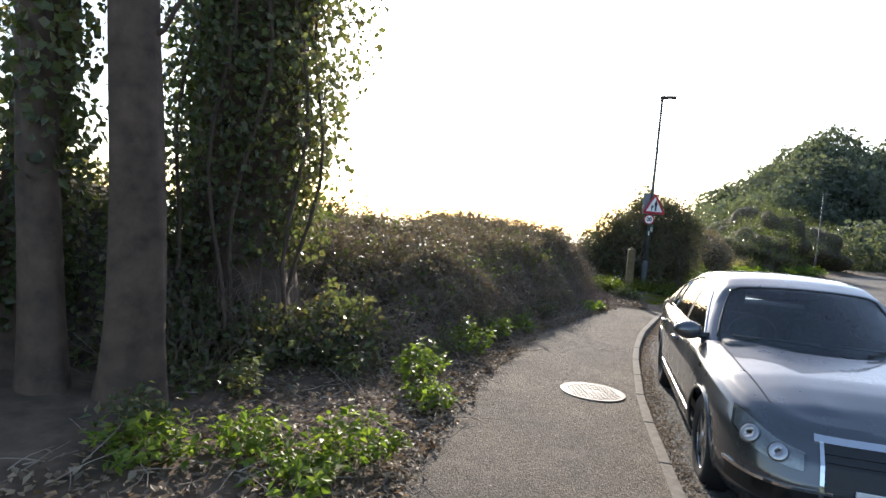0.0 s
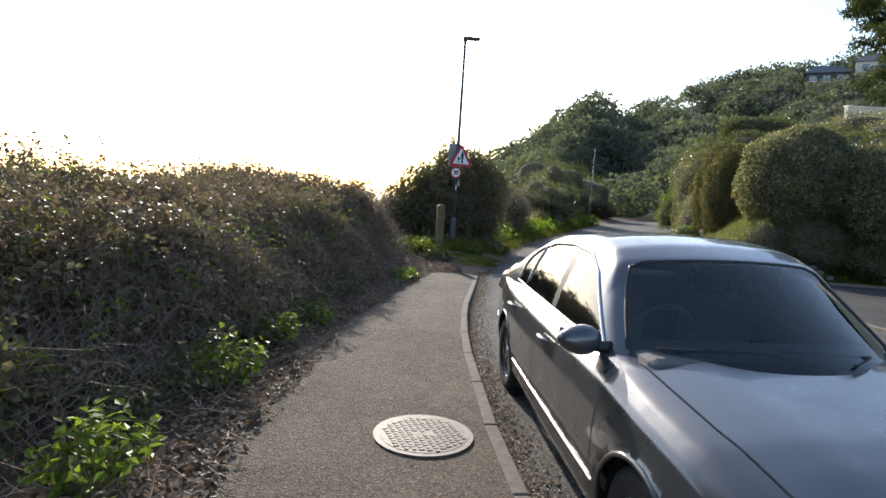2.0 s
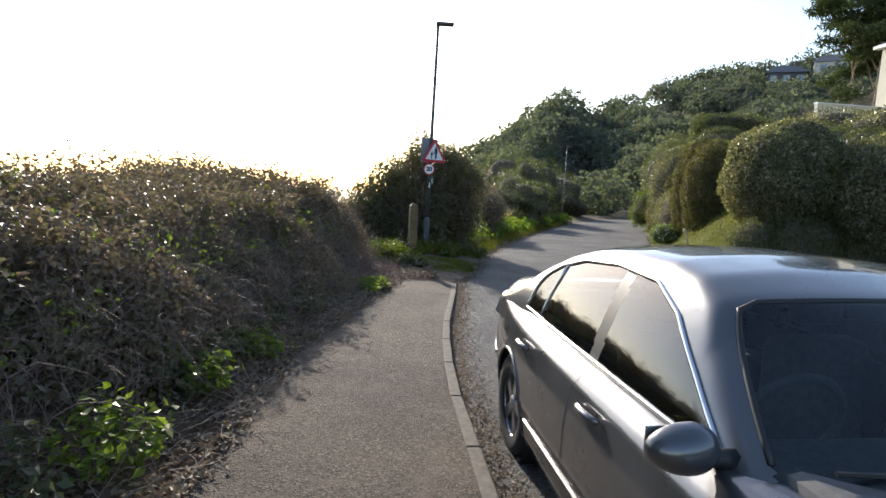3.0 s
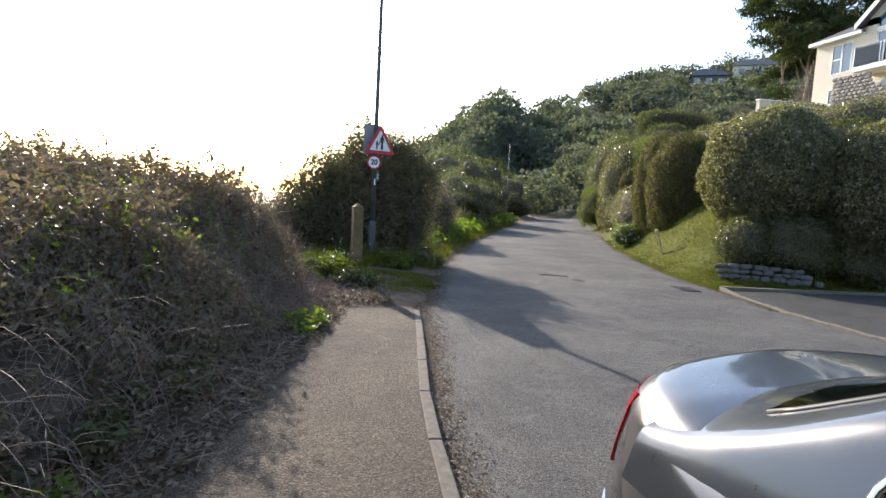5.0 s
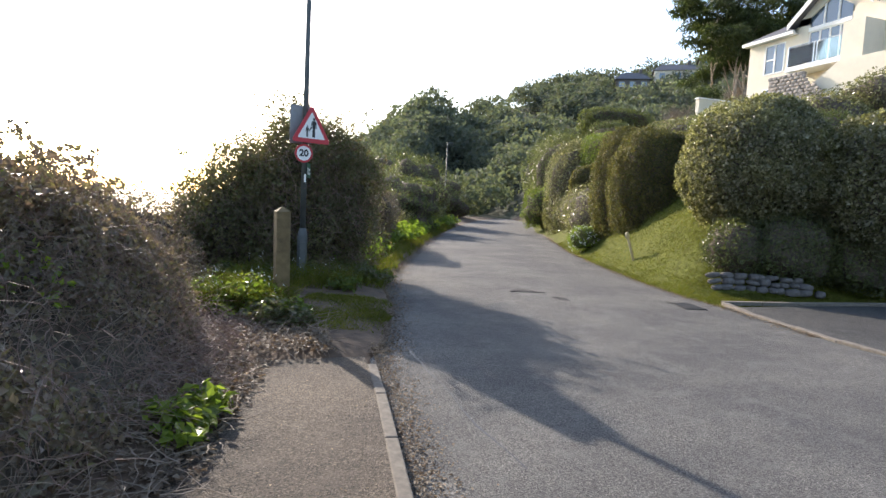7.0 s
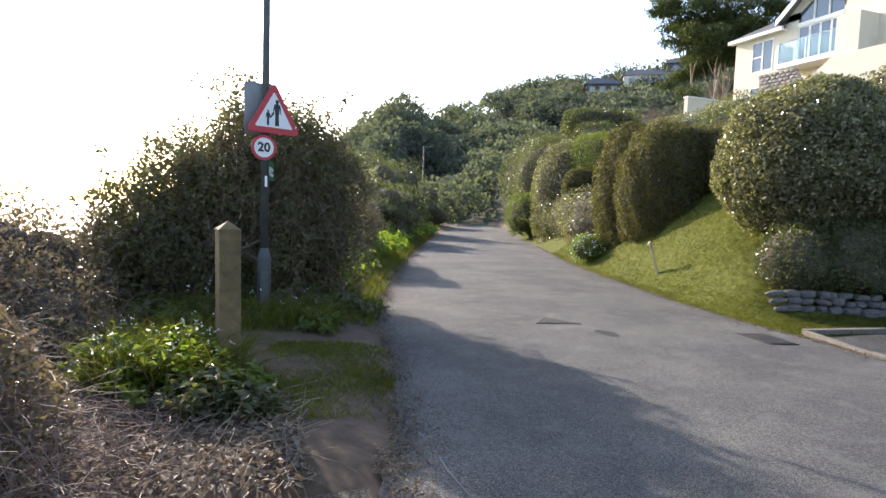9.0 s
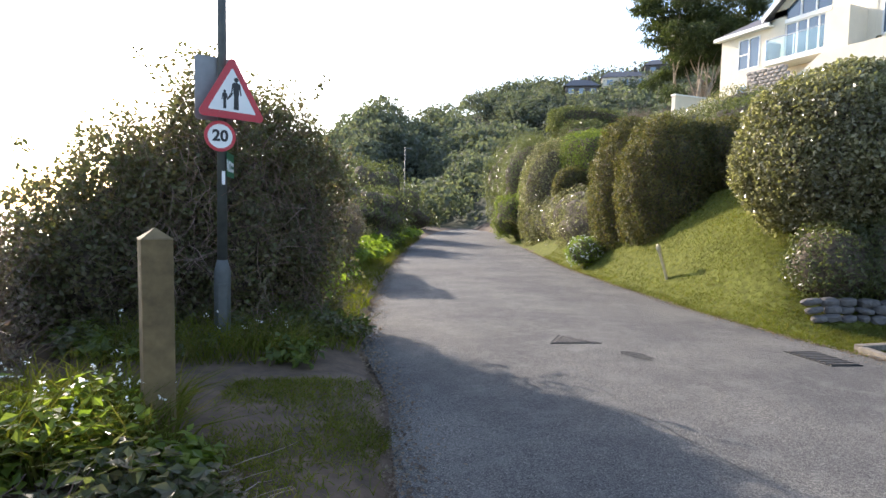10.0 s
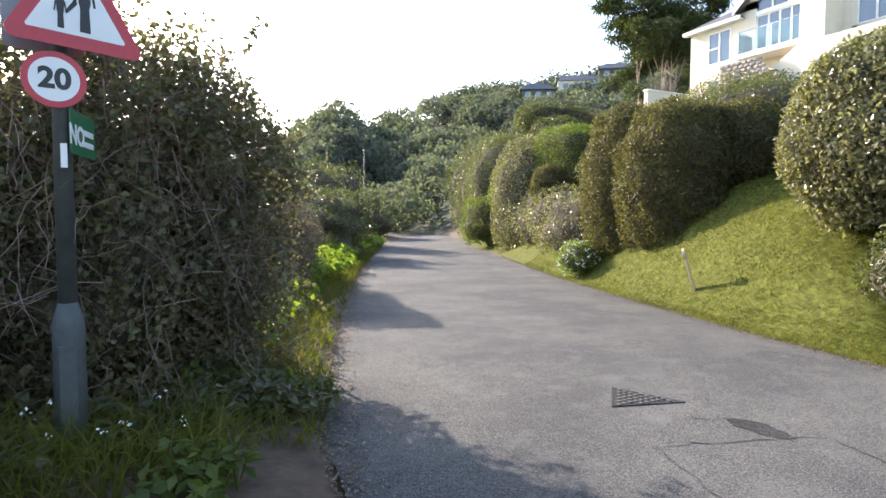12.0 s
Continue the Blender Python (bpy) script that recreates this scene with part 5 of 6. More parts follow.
# facade with its openings cut out, as butted wall pieces (local: y' = y - 36, z' = z - 6)
def wall(y0, y1, z0, z1, x0=0.0, x1=0.3, mat=None, nm="wall"):
    return part(nm, boxm(x0, y0, z0, x1, y1, z1), mat or M_RENDER, house)


wall(3.75, 5.05, -1, 6.8)
wall(2.2, 3.75, -1, 2.7), wall(2.2, 3.75, 3.72, 4.65), wall(2.2, 3.75, 6.58, 6.8)
wall(1.3, 2.2, -1, 7.2)
wall(-2.2, 1.3, -1, 4.6)
wall(0.62, 1.3, 4.6, 7.6)
wall(-2.2, -2.1, 4.6, 7.6)
wall(-9.0, -4.7, -1, 4.7), wall(-4.45, -2.2, -1, 7.6, -0.02, 0.32)
wall(-9.0, -6.4, 4.7, 8.2), wall(-4.7, -4.45, 4.7, 8.2), wall(-6.4, -4.7, 6.35, 8.2)
part("wall", boxm(0.3, 4.75, -1, 9, 5.05, 6.8), M_RENDER, house)
part("wall", boxm(8.7, -9, -1, 9, 4.75, 6.8), M_RENDER, house)
part("wall", boxm(0.32, -9, -1, 8.7, -8.7, 6.8), M_RENDER, house)
gb = bmesh.new()
vs = [gb.verts.new((0.0, y, z)) for y, z in ((1.3, 7.2), (1.3, 7.6), (-0.9, 9.4), (-3.3, 7.6), (-2.1, 7.2), (-2.1, 7.6), (-0.8, 8.55), (0.62, 7.6), (0.62, 7.2))]
gb.faces.new(vs)
r_ = bmesh.ops.extrude_face_region(gb, geom=gb.faces[:])
bmesh.ops.translate(gb, vec=(0.3, 0, 0), verts=[v for v in r_["geom"] if isinstance(v, bmesh.types.BMVert)])
part("gable", gb, M_RENDER, house)
gl = bmesh.new()
vs = [gl.verts.new((0.12, y, z)) for y, z in ((0.62, 6.95), (0.62, 7.6), (-0.8, 8.55), (-2.1, 7.6), (-2.1, 6.95))]
gl.faces.new(vs)
gw = part("gable_window", gl, M_PANE, house, "arched gable glazing reflecting sky")
for y in (-0.3, -1.2):
    part("mullion", boxm(0.05, y - 0.05, 6.95, 0.14, y + 0.05, 8.2), M_WHITE, gw)
part("lintel", boxm(-0.04, -2.1, 6.75, 0.14, 0.62, 6.98), M_WHITE, house)
window("window", house, 2.27, 3.68, 4.72, 6.5, 0.05, 2, [(2.97, 3.68, 5.6)])
window("window", house, 2.27, 3.68, 2.77, 3.65, 0.05, 2)
window("window", house, -6.33, -4.77, 4.77, 6.28, 0.05, 2)
window("balcony_door", house, -2.03, 0.55, 4.75, 6.68, 0.12, 4)
part("fascia", boxm(-0.45, 1.35, 6.8, -0.3, 5.35, 7.0), M_WHITE, house)
part("soffit", boxm(-0.3, 1.35, 6.8, 0.0, 5.3, 6.86), M_WHITE, house)
rf = bmesh.new()
vs = [rf.verts.new(p) for p in ((-0.45, 5.35, 7.0), (-0.45, 1.3, 7.0), (4.3, 1.3, 9.3), (4.3, 4.6, 9.3), (9.2, 5.35, 7.0), (9.2, -9.2, 7.0), (4.3, -9, 9.3))]
for f in ((0, 1, 2, 3), (0, 3, 4), (3, 2, 6, 5, 4)):
    rf.faces.new([vs[i] for i in f])
part("roof", rf, M_SLATE, house, "dark slate hipped roof")
for a, b, c, d in ((1.75, 7.35, -0.9, 9.62), (-0.9, 9.62, -3.6, 7.5)):
    q = bmesh.new()
    vs = [q.verts.new(p) for p in ((-0.5, a, b), (-0.5, c, d), (6, c, d), (6, a, b), (-0.5, a, b - 0.18), (-0.5, c, d - 0.18), (6, c, d - 0.18), (6, a, b - 0.18))]
    for f in ((0, 1, 2, 3), (4, 7, 6, 5), (0, 4, 5, 1), (2, 6, 7, 3), (0, 3, 7, 4), (1, 5, 6, 2)):
        q.faces.new([vs[i] for i in f])
    part("gable_roof", q, M_SLATE, house)
    v = bmesh.new()
    vs = [v.verts.new(p) for p in ((-0.56, a, b + 0.02), (-0.56, c, d + 0.02), (-0.56, c, d - 0.32), (-0.56, a, b - 0.32), (-0.505, a, b + 0.02), (-0.505, c, d + 0.02), (-0.505, c, d - 0.32), (-0.505, a, b - 0.32))]
    for f in ((0, 1, 2, 3), (4, 7, 6, 5), (0, 4, 5, 1), (2, 6, 7, 3), (0, 3, 7, 4), (1, 5, 6, 2)):
        v.faces.new([vs[i] for i in f])
    part("bargeboard", v, M_WHITE, house)
bal = part("balcony", boxm(-1.35, -2.75, 4.15, 0.0, 0.85, 4.45, bevel=0.02), M_WHITE, house, "white balcony slab")
part("glass_panel", boxm(-1.3, -2.7, 4.5, -1.285, 0.75, 5.58), M_BALGLASS, bal)
part("glass_panel", boxm(-1.285, 0.75, 4.5, 0, 0.765, 5.58), M_BALGLASS, bal)
part("handrail", tube(bmesh.new(), [(0, 0.78, 5.64), (-1.3, 0.78, 5.64), (-1.3, -2.72, 5.64)], 0.03, 6), M_CHROME, bal)
for y in (0.75, -0.95, -1.15, -2.68):
    part("baluster", boxm(-1.32, y - 0.02, 4.45, -1.26, y + 0.02, 5.62), M_CHROME, bal)
part("side_wall", boxm(-1.45, -4.0, 3.1, -0.02, -2.75, 6.2), M_RENDER, house, "cream balcony side wall")
for i in range(7):
    part("stair_block", boxm(-1.5, -2.2 + i * 0.28 - 2.0, 1.2, -0.05, -1.95 + i * 0.28 - 2.0, 4.0 - i * 0.22), M_RENDER, house)
part("stair_wall", boxm(-1.8, -7.6, 1.0, -1.5, -3.0, 4.05), M_RENDER, house)
sl = bmesh.new()
vs = [sl.verts.new(p) for p in ((-1.8, -3.0, 4.05), (-1.8, -0.8, 2.6), (-1.8, -0.8, 1.5), (-1.8, -3.0, 1.5), (-1.5, -3.0, 4.05), (-1.5, -0.8, 2.6), (-1.5, -0.8, 1.5), (-1.5, -3.0, 1.5))]
for f in ((0, 1, 2, 3), (4, 7, 6, 5), (0, 4, 5, 1), (1, 5, 6, 2), (2, 6, 7, 3), (3, 7, 4, 0)):
    sl.faces.new([vs[i] for i in f])
part("stair_wall", sl, M_RENDER, house, "sloping cream stair wall")
tagged(house, "cream rendered two-storey house with a glazed balcony and gable", "house")

gwall = tagged(empty("garden_wall", pose(29.6, 36, 6.0)), "rough grey rubble garden wall with a stepped end", "stone wall")
r4 = np.random.default_rng(11)
gst = []
for k in range(5):
    o = part("stone", rock(r4, (0.1, 0.2, 0.125)), M_RUBBLE, gwall)
    gst.append(o.data)
    bpy.data.objects.remove(o)
part("mortar_core", boxm(0.05, -3.5, -0.5, 0.35, 1.2, 2.0), M_RUBBLE, gwall)
part("mortar_core", boxm(0.05, -1.1, 2.0, 0.35, 1.2, 3.8), M_RUBBLE, gwall)
for row in range(19):
    for i in range(14):
        y = 1.05 - i * 0.335 - 0.16 * (row % 2)
        z = 0.0 + row * 0.205
        if z > 3.8 or (y < -1.0 and z > 3.6 + (y + 1.0) * 0.75):
            continue
        put("stone", gst[(i * 3 + row) % 5], gwall, m=pose(0.03, y + r4.normal(0, 0.03), z, r4.uniform(-10, 10), 0, r4.uniform(-8, 8)))

terr = empty("terrace_wall", pose(26.5, 41.0, 0))
part("wall", boxm(0, -1.5, 6.0, 5.0, -1.2, 8.6), M_RENDER, terr, "cream terrace wall")
part("coping", boxm(-0.05, -1.55, 8.6, 5.05, -1.15, 8.68), M_WHITE, terr)
tagged(terr, "low cream garden terrace wall beside the house", "garden wall")

# ---- houses on the skyline ----
def far_house(x, y, z, w, d, h, ang, wallmat):
    h_ = empty("distant_house", pose(x, y, z, 0, 0, ang))
    part("wall", boxm(-w / 2, -d / 2, -4, w / 2, d / 2, h), wallmat, h_)
    b = bmesh.new()
    e = 0.5
    vs = [b.verts.new(p) for p in ((-w / 2 - e, -d / 2 - e, h), (w / 2 + e, -d / 2 - e, h), (w / 2 + e, d / 2 + e, h), (-w / 2 - e, d / 2 + e, h), (-w / 2 + 2, 0, h + 2.6), (w / 2 - 2, 0, h + 2.6))]
    for f in ((0, 1, 5, 4), (1, 2, 5), (2, 3, 4, 5), (3, 0, 4), (3, 2, 1, 0)):
        b.faces.new([vs[i] for i in f])
    rf_ = part("roof", b, M_SLATE, h_, "dark slate roof")
    part("chimney", boxm(w * 0.2, -0.5, h + 1.4, w * 0.2 + 0.9, 0.5, h + 3.6), M_STONE, rf_)
    for i in range(3):
        xx = -w / 2 + w * (i + 0.5) / 3
        wn = part("window", boxm(xx - 0.8, -d / 2 - 0.05, h - 2.1, xx + 0.8, -d / 2 + 0.05, h - 0.7), M_PANE, h_)
        part("window_frame", boxm(xx - 0.9, -d / 2 - 0.04, h - 2.2, xx + 0.9, -d / 2 + 0.02, h - 2.1), M_WHITE, wn)
    return tagged(h_, "small slate-roofed house on the hill skyline", "house", "houses on the skyline")


far_house(100.5, 152, 35.8, 9, 8, 1.8, -30, M_STONE)
far_house(116, 152, 38.5, 13, 9, 3.2, -35, M_RENDER)
far_house(131, 150, 42.5, 14, 9, 4.2, -38, M_STONE)

# ---- trees ----
def branchy(bm, p, d, length, r, depth, rng, tips, spread=0.5, up=0.15):
    pts, rad = [Vector(p)], [r]
    d = Vector(d).normalized()
    for k in range(5):
        d = (d + Vector(rng.normal(0, 0.12, 3)) + Vector((0, 0, up * 0.2))).normalized()
        pts.append(pts[-1] + d * length / 5)
        rad.append(r * (1 - 0.11 * (k + 1)))
    tube(bm, pts, rad, 8 if r > 0.06 else 5)
    if depth == 0:
        tips.append(pts[-1])
        tips.append(pts[3])
        return
    for k in range(3 if depth > 1 else 4):
        e = (d + Vector(rng.normal(0, spread, 3)) + Vector((0, 0, up))).normalized()
        branchy(bm, pts[-1 - (k % 3)], e, length * rng.uniform(0.6, 0.85), rad[-1] * 0.7, depth - 1, rng, tips, spread, up)


M_PINEBARK = plain("pine_bark", (0.3, 0.23, 0.17), 0.9, vary=0.4, scale=3, relief=0.03)


def pine(x, y, z):
    rng = np.random.default_rng(5)
    tree = empty("pine_tree", pose(x, y, z))
    bm, tips = bmesh.new(), []
    for a, sp in ((0.3, 0.35), (1.9, 0.3), (3.4, 0.32), (4.8, 0.3), (2.7, 0.12), (5.6, 0.2)):
        branchy(bm, (0.35 * math.cos(a), 0.35 * math.sin(a), -2.8), (math.cos(a) * sp * 0.8, math.sin(a) * sp * 0.8, 1), 6.2, 0.24, 2, rng, tips, 0.5, 0.1)
    part("trunk", bm, M_PINEBARK, tree, "pale forking trunks", True)
    V, F, nv = [], [], 0
    C = [np.array(t) for t in tips]
    for i in range(72):
        a, q = rng.uniform(0, 2 * math.pi), rng.random() ** 0.5
        rad = 5.4 * q
        C.append(np.array([rad * math.cos(a), rad * math.sin(a), 8.0 + 0.6 * q + rng.random() * (6.8 - 3.8 * q ** 2)]))
    for c in C:
        k = 170
        U = unit(rng.normal(0, 1, (k, 3)))
        P = c + U * np.array([1.25, 1.25, 0.42]) * rng.uniform(0.7, 1.2) * rng.random((k, 1)) ** 0.4
        v, f = leaf_arrays(P, U + [0, 0, 0.4], 0.55, 0.2, 0.5)
        V.append(v), F.append(f + nv)
        nv += len(v)
    put("crown", mesh_of("crown", np.concatenate(V), np.concatenate(F), M_PINE), tree, "dark layered needle crown")
    return tagged(tree, "large dark pine with several pale trunks behind the house", "tree")


pine(40.9, 52.0, float(land(40.9, 52)) + 2.3)


def bare_tree(x, y, h, seed):
    rng = np.random.default_rng(seed)
    tree = empty("leafless_tree", pose(x, y, float(land(x, y)) - 0.2))
    bm, tips = bmesh.new(), []
    branchy(bm, (0, 0, 0), (0, 0, 1), h * 0.35, 0.16, 3, rng, tips, 0.5, 0.3)
    part("trunk", bm, M_DRY, tree, smooth=True)
    P = np.array([t[:] for t in tips])
    P = np.repeat(P, 10, 0)
    V, F = stem_arrays(P, RNG.normal(0, 0.7, P.shape) + [0, 0, 0.5], 1.3, 0.015, 4, 0.2)
    put("twig_growth", mesh_of("twig_growth", V, F, M_DRY), tree)["kind"] = "stuff"
    return tagged(tree, "bare grey-brown tree on the slope", "tree", "bare trees below the skyline")


for i, (x, y) in enumerate(((44, 62), (48, 66), (42, 68), (52, 62), (50, 72), (56, 68), (46, 58), (50, 54))):
    bare_tree(x, y, 8.5, 20 + i)

# ivy-clad trunks beside the start of the footway
def ivied_trunk(x, y, r, h, lean, ivy, label, seed, reach=0.25, leafn=9000, start=0.4, vines=0):
    rng = np.random.default_rng(seed)
    tree = empty("tree_trunk", pose(x, y, float(land(x, y)) - 0.1))
    n, seg = 26, 28
    V = []
    for i in range(n):
        z = h * i / (n - 1)
        t = z / h
        for j in range(seg):
            a = 2 * math.pi * j / seg
            rr = r * (1 - 0.35 * t) * (1 + 0.45 * math.exp(-z * 2.2) * (0.7 + 0.3 * math.sin(5 * a + seed))) * (1 + 0.09 * math.sin(3 * a + seed + z * 0.7) + 0.05 * math.sin(7 * a + z * 1.3 + seed))
            V.append((lean[0] * z + 0.1 * math.sin(z * 0.9 + seed) + rr * math.cos(a), lean[1] * z + rr * math.sin(a), z))
    F = [(i * seg + j, i * seg + (j + 1) % seg, (i + 1) * seg + (j + 1) % seg, (i + 1) * seg + j) for i in range(n - 1) for j in range(seg)]
    put("bark", mesh_of("bark", V, F, M_BARK, True), tree, "rough pinkish-brown bark")
    if ivy:
        k = leafn
        z = h * (start / h + (1 - start / h) * RNG.random(k) ** 0.8)
        a = RNG.uniform(0, 2 * math.pi, k)
        bulge = 0.5 + 0.5 * np.sin(a * 2 + z * 1.4 + seed) * np.sin(z * 2.1 + a)
        rr = r * (1 - 0.3 * z / h) * 0.98 + reach * RNG.random(k) ** 1.6 * (0.35 + bulge) * np.clip(z / 1.5, 0.25, 1.3)
        P = np.stack([lean[0] * z + rr * np.cos(a), lean[1] * z + rr * np.sin(a), z], 1)
        N = np.stack([np.cos(a), np.sin(a), np.full(k, 0.1)], 1)
        v, f = leaf_arrays(P, N, 0.075, 0.85, 0.7, 0.4)
        put("ivy", mesh_of("ivy", v, f, M_IVY), tree, "glossy dark ivy")
        if vines:
            for q in range(vines):
                a0 = -1.9 + 0.5 * q
                pts = [(r * 1.25 * math.cos(a0) + 0.12 * math.sin(k * 0.9 + q) + (0.35 * (1 - k / 9) ** 2 if q % 2 else 0), r * 1.3 * math.sin(a0) - 0.3 * (1 - k / 9) ** 2, 0.08 + k * 0.42) for k in range(10)]
                part("vine", tube(bmesh.new(), pts, [0.022 - 0.001 * k for k in range(10)], 6), M_BARK, tree, "bare woody vine", True)
    return tagged(tree, label, "tree trunk")


smooth_trunk = ivied_trunk(-3.25, 3.0, 0.18, 7, (-0.01, 0.0), False, "smooth brown tree trunk beside the footway", 1)
for k_, (z_, dx_) in enumerate(((3.1, -0.5), (3.6, -0.62), (2.5, 0.35))):
    part("limb", tube(bmesh.new(), [(0, 0, z_), (dx_ * 0.4, 0.05, z_ + 0.1), (dx_, 0.1, z_ + 0.32 + 0.1 * k_)], [0.03, 0.02, 0.008], 6), M_BARK, smooth_trunk, "thin bare limb", True)
ivied_trunk(-3.75, 2.75, 0.13, 7, (-0.02, 0.0), True, "thin ivy-clad trunk in the shade", 2, 0.12, 2500, 1.5)
ivied_trunk(-4.35, 3.1, 0.2, 7, (0.0, 0.02), True, "shaded ivy-clad trunk among others", 4, 0.3, 7000)
ivied_trunk(-3.8, 5.0, 0.55, 7, (-0.02, 0.03), True, "thick tree trunk smothered in dark ivy", 3, 0.5, 23000, 0.9, 5)
ivied_trunk(-4.45, 5.3, 0.38, 7, (0.02, 0.0), True, "second ivy-covered stem of the thick tree", 7, 0.4, 18000)
bush("understorey", [((-5.0, 3.9, 0.6), (1.0, 1.3, 1.3)), ((-5.2, 2.4, 0.7), (0.9, 1.2, 1.6)), ((-4.3, 4.0, 0.3), (0.7, 0.8, 0.8))], 0.07, 14000, M_IVY, "dark ivy undergrowth between the trunks", "undergrowth", 0.2, 1.6, 2.0, 0.8)
bush("ivy_mound", [((-3.25, 4.35, 0.15), (0.6, 0.5, 0.45)), ((-2.75, 5.0, 0.15), (0.5, 0.6, 0.5)), ((-3.9, 4.1, 0.2), (0.7, 0.5, 0.5)), ((-3.4, 3.5, 0.0), (0.6, 0.5, 0.3))], 0.07, 9000, M_IVY, "dark ivy and weeds round the trunk foot", "undergrowth", 0.3, 2.2, 2.0, 0.8, 0.5, 1.0, 700, scale=0.5)
# ---- low plants, litter and grass ----
def sprig(name, x, y, r, h, n, mat, leaf, label, category, group="", seed=0, z=None):
    """A small leafy plant: upright stems with leaves along them."""
    rng = np.random.default_rng(seed)
    zz = float(land(x, y)) if z is None else z
    t = empty(name, pose(x, y, zz - 0.01))
    m = max(5, int(n / 12))
    a, q = rng.uniform(0, 6.28, m), rng.random(m) ** 0.5
    base = np.stack([0.4 * r * q * np.cos(a), 0.4 * r * q * np.sin(a), np.zeros(m)], 1)
    tip = np.stack([r * q * np.cos(a), r * q * np.sin(a), h * (1 - 0.5 * q ** 2) * rng.uniform(0.7, 1.1, m)], 1)
    k = rng.integers(0, m, n)
    f = (0.25 + 0.75 * rng.random((n, 1)) ** 0.7)
    P = base[k] + (tip[k] - base[k]) * f + rng.normal(0, 0.03, (n, 3)) * [1, 1, 0.6]
    P[:, 2] = np.maximum(P[:, 2], 0.02)
    v, fa = leaf_arrays(P, np.tile([0, 0, 1.0], (n, 1)) + (P - P.mean(0)) * 1.5, leaf, 0.6, 0.45)
    put("leaves", mesh_of("leaves", v, fa, mat), t)
    sv, sf = stem_arrays(base, tip - base, float(np.linalg.norm(tip - base, axis=1).mean()), 0.004, 4, 0.05)
    put("stalk_growth", mesh_of("stalk_growth", sv, sf, mat), t)["kind"] = "stuff"
    return tagged(t, label, category, group)


PL = "fresh green plants along the footway"
G1 = "bright green leafy plant in the leaf litter"
rng = np.random.default_rng(31)
spots = [(-1.5, 3.15, 0.3, 0.32), (-1.45, 4.35, 0.24, 0.26), (-1.75, 4.9, 0.28, 0.42), (-1.7, 6.4, 0.3, 0.48), (-1.72, 7.6, 0.3, 0.36),
         (-2.0, 2.75, 0.3, 0.28), (-2.7, 2.6, 0.3, 0.3), (-2.4, 2.4, 0.3, 0.25), (-1.55, 2.6, 0.3, 0.22), (-2.1, 5.6, 0.3, 0.35), (-2.3, 4.6, 0.3, 0.3), (-1.55, 8.6, 0.28, 0.3), (-2.0, 6.0, 0.3, 0.4), (-1.85, 8.2, 0.3, 0.35), (-2.6, 3.6, 0.35, 0.35)]
for i, (x, y, r, h) in enumerate(spots):
    dark = i in (9, 10, 12, 13, 14, 6)
    sprig("wild_plant", x, y, r, h, 300 if not dark else 200, M_IVY if dark else M_FRESH, 0.065, "dark green leafy plant in the hedge bottom" if dark else G1, "plant", PL, i)
for i in range(11):
    y = 7.4 + 0.33 * i
    sprig("wild_plant", float(path_left(y)) - 0.42 - 0.12 * (i % 3), y, 0.26, 0.3 + 0.05 * (i % 2), 190, M_IVY, 0.07, "dark green leafy plant in the hedge bottom", "plant", PL, 200 + i)
for i, (x, y, r, h) in enumerate([(-0.75, 12.6, 0.3, 0.22), (-0.62, 13.0, 0.22, 0.2)]):
    sprig("wild_plant", x, y, r, h, 200, M_FRESH, 0.09, "low bright green plant against the footway edge", "plant", PL, 50 + i)
for i, (x, y, r, h) in enumerate([(-0.5, 16.05, 0.4, 0.4), (-0.15, 15.75, 0.35, 0.32), (-0.85, 16.5, 0.4, 0.45), (-0.3, 16.4, 0.42, 0.48), (0.05, 15.95, 0.28, 0.26), (0.1, 15.6, 0.25, 0.2)]):
    sprig("wild_plant", x, y, r, h, 420, M_FRESH if i not in (1, 5) else M_IVY, 0.085, "lush bright green plant beside the timber post", "plant", "plants round the post", 60 + i)
for i in range(24):
    y = 18.4 + rng.random() * 2.0
    x = rng.uniform(-1.0, 1.5) if y < 19.4 else rng.uniform(1.0, 1.9)
    sprig("wild_plant", x, y, 0.35, 0.32, 170, M_IVY if i % 3 else M_LIME, 0.1, "dark green weed below the shrub", "plant", "weeds below the shrub", 80 + i)
# bright green verge plants beyond the sign
for i in range(34):
    y = 21.5 + 30 * (i / 34) + rng.uniform(-0.5, 0.5)
    x = float(road_left(y)) - rng.uniform(0.4, 1.9) - 0.01 * y
    sprig("verge_plant", x, y, 0.6 + 0.01 * y, 0.65, 230, M_FRESH, 0.14 + 0.002 * y, "lush yellow-green plant on the lane verge", "plant", "verge plants", 120 + i)


def blades(pts, length, width, mat, name, lean=0.4):
    n = len(pts)
    D = unit(np.stack([RNG.normal(0, lean, n), RNG.normal(0, lean, n), np.ones(n)], 1))
    S = unit(np.cross(D, RNG.normal(0, 1, (n, 3)))) * width
    L = length * RNG.uniform(0.5, 1.3, (n, 1))
    bend = np.stack([D[:, 0], D[:, 1], np.zeros(n)], 1) * L * 0.9
    V = np.stack([pts - S, pts + S, pts + D * L * 0.6 + S * 0.7, pts + D * L * 0.6 - S * 0.7, pts + D * L + bend], 1).reshape(-1, 3)
    i = np.arange(n)[:, None] * 5
    F = np.concatenate([i + [0, 1, 2], i + [0, 2, 3], i + [3, 2, 4]], 1).reshape(-1, 3)
    return mesh_of(name, V, F, mat)


